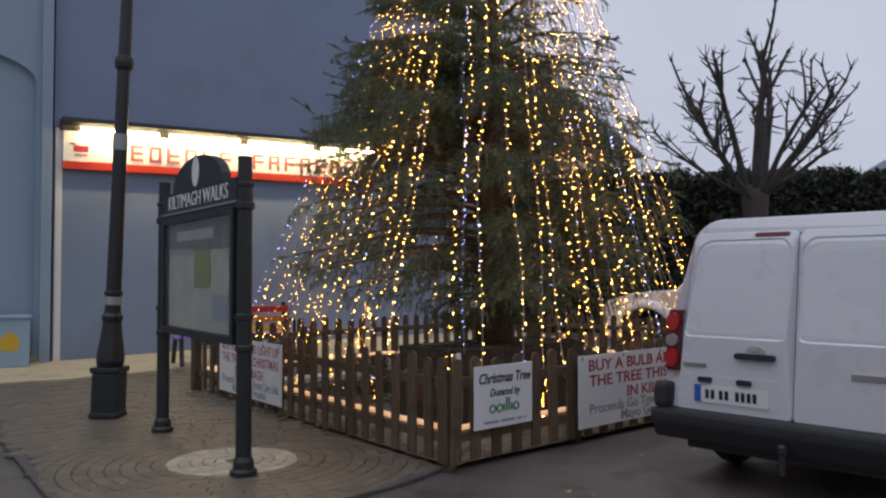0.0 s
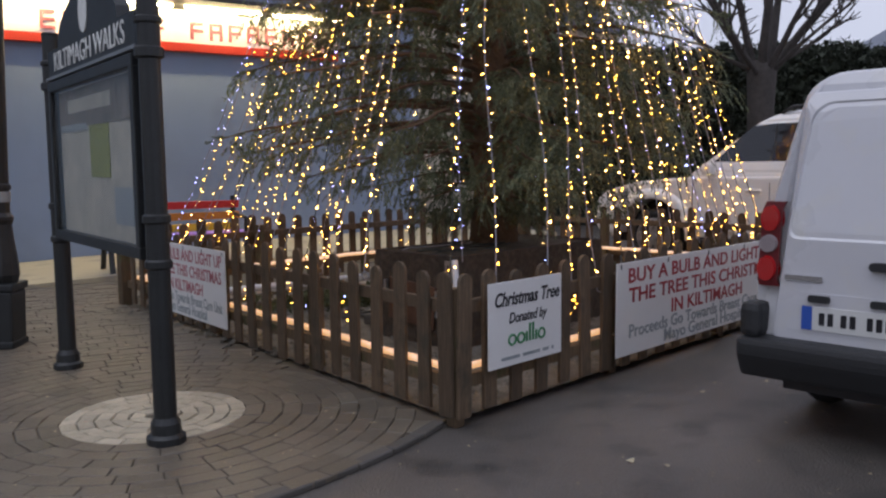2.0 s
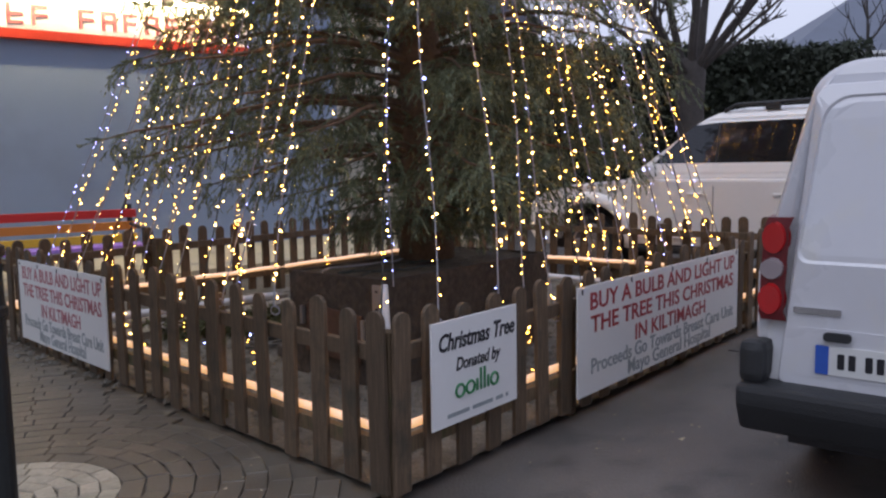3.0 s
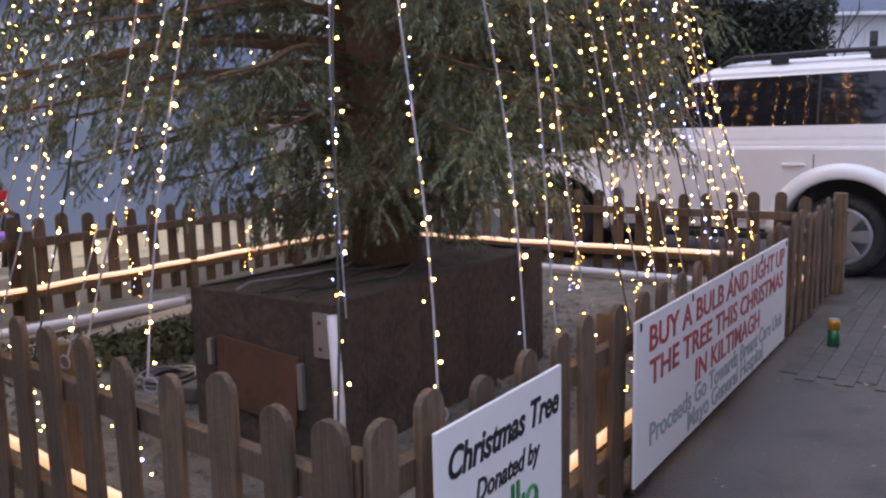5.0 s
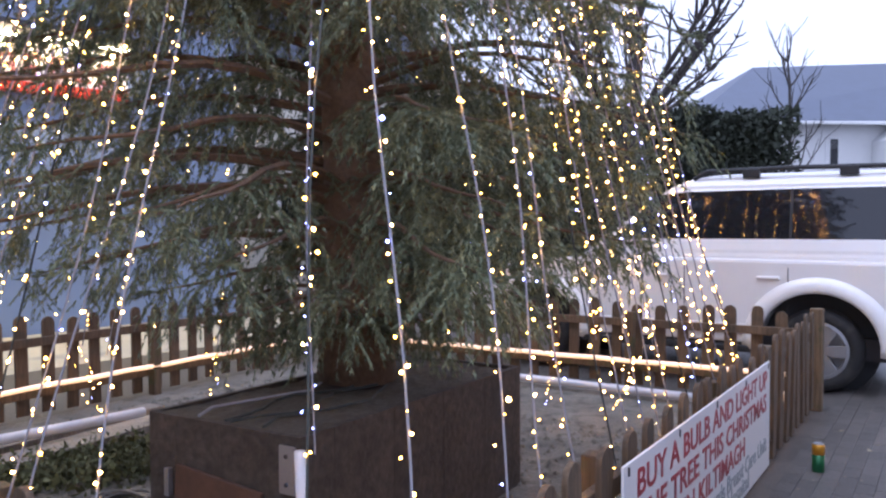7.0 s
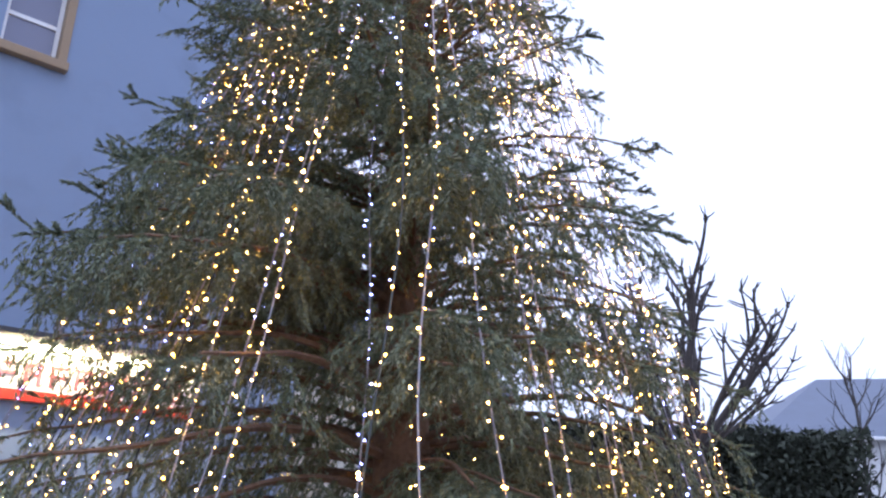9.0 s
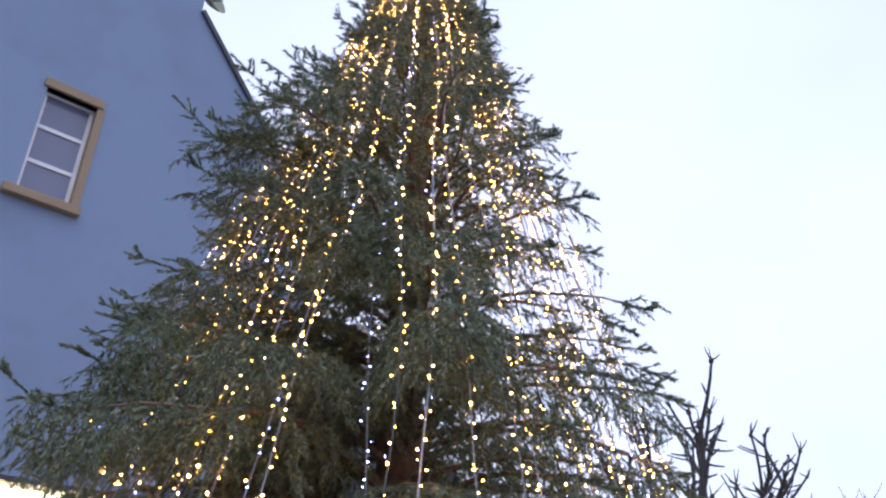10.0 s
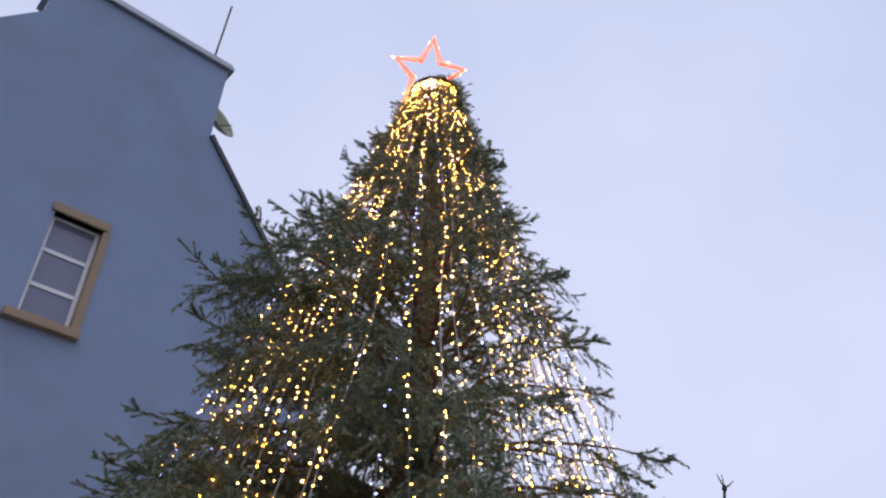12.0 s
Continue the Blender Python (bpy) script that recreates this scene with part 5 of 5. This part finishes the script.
for k in range(N_STRINGS):
    a = math.tau * (k + rng.uniform(-0.25, 0.25)) / N_STRINGS
    du, dv = math.cos(a), math.sin(a)
    reach = 3.05 if du < 0 < dv else 2.55
    if du < 0:
        # just inside the slanting wing beside the paving
        reach = min(reach, (tree_uv.x + 0.03 - 0.1018 * tree_uv.y) / max(0.2, -du + 0.1018 * dv))
    if dv < 0:
        reach = min(reach, (tree_uv.y + 0.03) / -dv)
    foot = in_fence(tree_uv.x + du * reach, tree_uv.y + dv * reach, 0.66 + rng.uniform(-0.12, 0.1))
    foot = np.array(foot)
    head = apex + np.array([math.cos(a + radians(FENCE_TURN)), math.sin(a + radians(FENCE_TURN)), 0]) * 0.16
    cool, tied = k % 12 == 5, False
    if abs(a - radians(211)) < math.pi / N_STRINGS:
        # this one is tied to the white stake before the planter
        foot, cool, tied = np.array(in_fence(0.98, 0.92, 0.71)), True, True
    st = thing("light_string", Matrix.Identity(4), "string of small cool white bulbs on pale wire" if cool else "string of small warm white bulbs on pale wire", "string lights", "light strings on the tree")
    side = np.cross(foot - head, (0, 0, 1.0)); side /= np.linalg.norm(side)
    outw = foot - head; outw[2] = 0; outw /= np.linalg.norm(outw)
    # on the shop side the strings lie in among the boughs
    sag = 0.45 if tied else 0.05 if outw[0] > -0.2 else -0.10
    npt = 26
    line = []
    for i in range(npt + 1):
        f = i / npt
        sway = 0.035 * math.sin(7 * f + 2.1 * k) + 0.02 * math.sin(19 * f + k)
        bulge = sag * math.sin(math.pi * f) * min(1.0, 0.15 + 2.2 * f * f) * (0.8 + 0.5 * math.sin(1.7 * k))
        line.append(head + (foot - head) * f + side * sway * min(1, 3 * f) + outw * bulge)
    line = np.array(line)
    part("wire", tube([tuple(p) for p in line], 0.0038, 5), "cable" if k % 5 or tied else "cable_dark", st)
    count = int(rng.uniform(112, 152))
    fs = (np.arange(count) + rng.uniform(-0.45, 0.45, count)) / count
    fs = np.clip(fs, 0, 1) ** 1.30
    idx = np.clip((fs * npt).astype(int), 0, npt - 1)
    pos = line[idx] + (line[idx + 1] - line[idx]) * (fs * npt - idx)[:, None] + rng.normal(0, 0.012, (count, 3))
    if foot[1] < 8.4 and not tied:
        # tied off with a small loop of its own wire
        side_h = np.array([side[0], side[1], 0.0])
        part("wire_loop", tube([tuple(foot + side_h * 0.024 * math.cos(t) + np.array([0, 0, -0.02 + 0.022 * math.sin(t)])) for t in [math.tau * j / 10 for j in range(10)]], 0.0038, 5, closed=True), "cable", st)
    if k % 3 == 0 and not tied:
        # the spare end hangs down inside the fence
        spare = 16
        drop = np.linspace(0.02, 0.44, spare)
        inward = -outw * 0.10
        pos = np.concatenate([pos, foot[None] + inward[None] * (drop / 0.3)[:, None] + np.stack([rng.normal(0, 0.025, spare), rng.normal(0, 0.025, spare), -drop], 1)])
    kind = rng.rand(len(pos))
    if cool:
        bulbs("bulb_chain", pos, 0.0105, "cool_bulb", st)
    else:
        bulbs("bulb_chain", pos[kind < 0.42], 0.0105, "warm_bulb", st)
        bulbs("bulb_chain", pos[(kind >= 0.42) & (kind < 0.94)], 0.0095, "gold_bulb", st)
        bulbs("bulb_chain", pos[kind >= 0.94], 0.0105, "cool_bulb", st)

# ---- star on the tip ----
star = thing("tree_star", pose(TR.x - 0.06, TR.y - 0.10, 7.02, 36, 0, 4), "red outlined star hung with white bulbs on the tip", "star")
sp = []
for k in range(10):
    rr = 0.285 if k % 2 == 0 else 0.13
    a = radians(90 + 36 * k)
    sp.append((rr * math.cos(a), 0, rr * math.sin(a)))
part("outline", tube(sp, 0.028, 6, closed=True), "star_red", star)
pts = []
for a, b in zip(sp, sp[1:] + sp[:1]):
    for f in (0.0, 0.25, 0.5, 0.75):
        pts.append([a[i] + (b[i] - a[i]) * f for i in range(3)])
pts = np.array(pts) * 1.06 + rng.normal(0, 0.008, (len(pts), 3))
bulbs("bulb_chain", pts, 0.0125, "warm_bulb", star)
to_star = star.matrix_world.inverted()
part("ring", tube([to_star @ Vector((TR.x + 0.19 * math.cos(t), TR.y + 0.19 * math.sin(t), 6.90)) for t in [math.tau * k / 20 for k in range(20)]], 0.014, 5, closed=True), "iron", star)
part("stem", tube([to_star @ Vector((TR.x, TR.y, 6.85)), (0.0, 0.0, -0.14)], 0.012, 5), "iron", star)

# ---- pollarded tree ----
pollard = thing("pollard_tree", pose(5.78, 17.8, 0), "bare pollarded tree with knuckled branch ends", "tree")
prnd = random.Random(5)
part("trunk", tube([(0, 0, 0), (0.03, 0, 1.4), (0.0, 0, 2.4), (0.0, 0.0, 3.05), (0.0, 0.0, 3.3)], [0.34, 0.26, 0.24, 0.27, 0.22], 12), "bark_grey", pollard, smooth=True)
def bent(p, d, length, r0, r1, rise, b, wander=0.12, n=7, sides=7):
    """A limb that wanders and turns upward by rise; returns its points."""
    q, d = Vector(p), Vector(d).normalized()
    pts = [q.copy()]
    for i in range(n):
        d = (d + Vector((prnd.uniform(-wander, wander), prnd.uniform(-wander, wander), rise / n + prnd.uniform(-wander, wander) * 0.5))).normalized()
        q = q + d * length / n
        pts.append(q.copy())
    tube(pts, [r0 + (r1 - r0) * i / n for i in range(n + 1)], sides, bm=b)
    return pts, d
def knuckle(p, d, r, b):
    """A swollen, cut-back end with a few short shoots."""
    tube([p - d * r, p, p + d * r * 1.6, p + d * r * 2.6], [r * 0.8, r * 1.55, r * 1.35, r * 0.5], 6, bm=b)
    for k in range(3):
        w = (d + Vector((prnd.uniform(-1, 1), prnd.uniform(-1, 1), prnd.uniform(-0.6, 0.4)))).normalized()
        ln = prnd.uniform(0.10, 0.30)
        tube([p + d * r, p + d * r + w * ln * 0.5, p + d * r + w * ln + Vector((0, 0, 0.03))], [0.016, 0.012, 0.006], 4, bm=b)
MAIN = ((175, 0.75, 2.3, 0.105), (140, 0.35, 2.5, 0.11), (255, 0.25, 2.6, 0.12), (15, 0.30, 2.6, 0.12), (340, 0.72, 2.3, 0.10), (60, 0.5, 2.3, 0.095),
        (205, 1.3, 2.1, 0.085), (355, 1.25, 2.0, 0.085), (110, 0.9, 2.0, 0.08), (295, 0.8, 2.2, 0.09), (185, 2.6, 1.9, 0.065), (5, 2.6, 1.6, 0.065), (230, 1.8, 1.8, 0.06), (320, 1.7, 1.7, 0.06))
for k, (a, lean, ln, r) in enumerate(MAIN):
    b = bmesh.new()
    ca, sa = math.cos(radians(a)), math.sin(radians(a))
    pts, d = bent((0.10 * ca, 0.10 * sa, 2.95 + 0.07 * (k % 4)), (lean * ca, lean * sa, 1.0), 1.10 * ln, 0.78 * r, r * 0.34, 0.30, b)
    knuckle(pts[-1], d, r * 0.36, b)
    for i in (3, 4, 5, 6, 6, 7):
        w = Vector((prnd.uniform(-1, 1), prnd.uniform(-1, 1), prnd.uniform(-0.2, 0.5)))
        p2, d2 = bent(pts[i], (pts[i] - pts[i - 1]).normalized() + w * 0.9, ln * prnd.uniform(0.22, 0.46), r * 0.34, r * 0.20, 0.4, b, n=4, sides=5)
        knuckle(p2[-1], d2, r * 0.24, b)
        for j in (2, 3):
            w = Vector((prnd.uniform(-1, 1), prnd.uniform(-1, 1), prnd.uniform(-0.3, 0.5)))
            p3, d3 = bent(p2[j], w, prnd.uniform(0.2, 0.5), r * 0.20, r * 0.10, 0.3, b, n=3, sides=4)
    part("branch", b, "bark_grey", pollard)

# ---- hedge, far woods, house ----
def leaf_mass(name, x0, x1, y, depth, z0, top, count, size, mat, label, seed):
    r2 = np.random.RandomState(seed)
    x = r2.uniform(x0, x1, count)
    tz = np.array([top(v) for v in x])
    zz = z0 + (tz - z0) * r2.rand(count) ** 0.7
    yy = y + r2.uniform(-depth / 2, depth / 2, count)
    c = np.stack([x, yy, zz], 1)
    off = r2.normal(0, size, (count, 3, 3))
    ob = triangles(name, c[:, None, :] + off, mat)
    return tagged(ob, label, "hedge", kind="stuff")
hb = bmesh.new()
for x in np.arange(1.0, 10.5, 0.5):
    t = 3.55 + 0.25 * noise.noise(Vector((x * 0.7, 0, 0)))
    box(x, x + 0.5, 20.6, 21.6, 0, t, bm=hb)
tagged(part("hedge_core", hb, "hedge"), "dense dark inner mass of the hedge", "hedge", kind="stuff")
leaf_mass("hedge", 0.5, 10.75, 20.9, 1.6, 0.2, lambda v: 3.95 + 0.35 * noise.noise(Vector((v * 0.8, 1, 0))) + 0.15 * noise.noise(Vector((v * 3, 2, 0))), 70000, 0.055, "hedge", "dark clipped evergreen hedge along the back", 4)
far = []
r3 = np.random.RandomState(9)
for k in range(260):
    x = r3.uniform(10, 150); y = r3.uniform(95, 130)
    h = 11.5 + 2.0 * noise.noise(Vector((x * 0.05, 0, 0))) - 0.012 * (x - 10) + r3.uniform(-0.6, 0.9)
    for j in range(70):
        f = r3.rand() ** 0.6
        rr = 3.2 * (1 - f) + 0.5
        c = np.array([x + r3.normal(0, rr * 0.5), y + r3.normal(0, rr * 0.5), h * f])
        far.append(c[None] + r3.normal(0, 0.75, (3, 3)))
tagged(triangles("far_wood", np.array(far), "far_wood"), "distant dark conifer wood on the skyline", "wood", kind="stuff")

FAR = Matrix.Translation((-0.05, 4.63, 1.516)) @ Matrix.Diagonal((1.7, 1.7, 1.7, 1)) @ Matrix.Translation((0.05, -4.63, -1.516))
house = thing("white_house", FAR @ pose(11.6, 25.6, 0, 0, 0, -8), "white rendered house with grey slate roof", "house")
part("wall", box(1.9, 12.0, 0, 7.0, 0, 4.35), "white_paint", house)
rb = bmesh.new()
v = [rb.verts.new(p) for p in ((-0.6, -0.45, 4.30), (12.5, -0.45, 4.30), (12.5, 3.5, 6.9), (2.9, 3.5, 6.55), (-0.6, 7.4, 4.3), (12.5, 7.4, 4.3))]
for f in ((0, 1, 2, 3), (4, 3, 2, 5), (0, 3, 4), (1, 5, 2), (0, 4, 5, 1)):
    rb.faces.new([v[i] for i in f])
part("roof", rb, "slate", house, "grey slate hipped roof")
part("gutter", box(-0.5, 12.4, -0.52, -0.42, 4.24, 4.33, 0.02), "white_paint", house)
for x in (3.5, 7.0):
    wv = part("window", box(x - 0.05, x + 0.50, -0.03, 0.0, 3.05, 3.95), "white_paint", house)
    part("pane", box(x + 0.08, x + 0.30, -0.045, -0.032, 3.15, 3.88), "glass_dark", wv)
    part("sill", box(x - 0.10, x + 0.55, -0.10, 0.0, 2.97, 3.05), "white_paint", wv)
part("porch", prism([(4.8, 0), (9.0, 0), (9.0, 3.8), (6.9, 5.6), (4.8, 3.8)], -2.5, -0.02), "white_paint", house, "white gabled porch")

small = thing("small_tree", pose(11.6, 21.9, 0), "slender bare winter tree in front of the house", "tree")
prnd = random.Random(8)
b = bmesh.new()
stem, d = bent((0, 0, 0), (0.02, 0, 1), 5.9, 0.075, 0.015, 0.2, b, wander=0.05, n=10)
part("stem", b, "bark_grey", small)
for k in range(16):
    a = k * 2.4
    i = 4 + k * 6 // 16
    b = bmesh.new()
    pts, d = bent(stem[i], (math.cos(a), math.sin(a), 0.8), 1.5 - 0.06 * k, 0.026, 0.008, 0.9, b, n=5, sides=5)
    for j in (2, 3, 3, 4, 4, 5):
        bent(pts[j], (pts[j] - pts[j - 1]).normalized() + Vector((prnd.uniform(-1, 1), prnd.uniform(-1, 1), prnd.uniform(-0.1, 0.6))) * 0.8, prnd.uniform(0.3, 0.6), 0.010, 0.004, 0.4, b, n=3, sides=4)
    part("branch", b, "bark_grey", small)

# ---- kerb stones and paving blocks ----
kerb = thing("kerb", Matrix.Identity(4), "dark granite kerb stones bedded round the paving edge", "kerb", kind="structure")
for (xa, ya), (xb, yb) in zip(KERB, KERB[1:]):
    a, b = Vector((xa, ya, 0)), Vector((xb, yb, 0))
    n = max(1, round((b - a).length / 0.6))
    for k in range(n):
        p, q = a.lerp(b, k / n), a.lerp(b, (k + 1) / n)
        dd = q - p
        st = part("kerb_stone", box(0.004, dd.length - 0.004, -0.035, 0.035, 0.0, PAVE_TOP + 0.002, 0.006, seg=1), "kerb", kerb)
        st.matrix_local = pose(p.x, p.y, 0, 0, 0, math.degrees(math.atan2(dd.y, dd.x)))

def inside(x, y, poly):
    hit = False
    for (xa, ya), (xb, yb) in zip(poly, poly[1:] + poly[:1]):
        if (ya > y) != (yb > y) and x < (xb - xa) * (y - ya) / (yb - ya) + xa:
            hit = not hit
    return hit
CIRCLE = Vector((-1.64, 6.32, 0))
fence_left = [tuple(in_fence(u, v)[:2]) for u, v in ((-0.15, -0.15), (0.38, 5.05))]
pave_poly = KERB + [(-7.6, 12.0), (-6.6, 12.6), (-3.5, 13.0), fence_left[1], fence_left[0]]
prnd = random.Random(21)
def block_mesh(r0, r1, half, h):
    """One paving block of a ring, centred on the circle, lying across the x axis."""
    g = 0.002
    vs, fs = [], []
    for z, s in ((0.0, 0.0), (h - 0.004, 0.0), (h, 0.004)):
        for r, a in ((r0 + g + s, -half + (g + s) / r0), (r1 - g - s, -half + (g + s) / r1), (r1 - g - s, half - (g + s) / r1), (r0 + g + s, half - (g + s) / r0)):
            vs.append((r * math.cos(a), r * math.sin(a), z))
    for k in range(2):
        for i in range(4):
            j = (i + 1) % 4
            fs.append((4 * k + i, 4 * k + j, 4 * k + 4 + j, 4 * k + 4 + i))
    fs.append((8, 9, 10, 11))
    return vs, fs
rest_v, rest_f = [], []
near_count = 0
r = 0.06
while r < 7.5:
    w = 0.085 if r < 0.48 else 0.105
    n = max(6, round(math.tau * (r + w / 2) / (0.13 if r < 0.48 else 0.205)))
    vs, fs = block_mesh(r, r + w, math.pi / n, 0.024)
    me = None
    shift = prnd.uniform(0, 1)
    pale = r < 0.48
    for k in range(n):
        a = math.tau * (k + shift) / n
        cx, cy = CIRCLE.x + (r + w / 2) * math.cos(a), CIRCLE.y + (r + w / 2) * math.sin(a)
        if not inside(cx, cy, pave_poly):
            continue
        m = pose(CIRCLE.x, CIRCLE.y, 0.008 + prnd.uniform(-0.0015, 0.0015), prnd.uniform(-0.05, 0.05), prnd.uniform(-0.05, 0.05), math.degrees(a))
        if near_count < 300 and r < 1.15:
            if me is None:
                me = bpy.data.meshes.new("paving_block"); me.from_pydata(vs, [], fs); me.materials.append(M["sett" if pale else "paver"])
            ob = new("paving_block", me)
            ob.parent = pavement
            ob.matrix_local = m
            near_count += 1
        else:
            base = len(rest_v)
            rest_v += [tuple(m @ Vector(p)) for p in vs]
            rest_f += [tuple(i + base for i in f) for f in fs]
    r += w
rest = mesh_from("paving_rest", rest_v, rest_f, "paver", pavement)
tagged(rest, kind="stuff")

# Dark block paving along the road side of the fence, past the van's tail.
rest_v, rest_f = [], []
prnd = random.Random(33)
row = 0
v = -4.0
while v < -0.28:
    u = 3.4 + (0.1 if row % 2 else 0.0)
    while u < 9.0:
        if u > 3.7 + 0.5 * math.sin(v * 2.1):
            base = len(rest_v)
            top = 0.008 + prnd.uniform(-0.001, 0.001)
            for z, e in ((0.0, 0.0015), (top - 0.002, 0.0015), (top, 0.004)):
                for a, b in ((u + e, v + e), (u + 0.2 - e, v + e), (u + 0.2 - e, v + 0.1 - e), (u + e, v + 0.1 - e)):
                    rest_v.append(tuple(in_fence(a, b, z)))
            for k in (0, 1):
                for i in range(4):
                    j = (i + 1) % 4
                    rest_f.append((base + 4 * k + i, base + 4 * k + j, base + 4 * k + 4 + j, base + 4 * k + 4 + i))
            rest_f.append((base + 8, base + 9, base + 10, base + 11))
        u += 0.2
    v += 0.1
    row += 1
tagged(mesh_from("road_paving", rest_v, rest_f, "road_block"), "dark damp block paving beside the fence", "paving", kind="stuff")
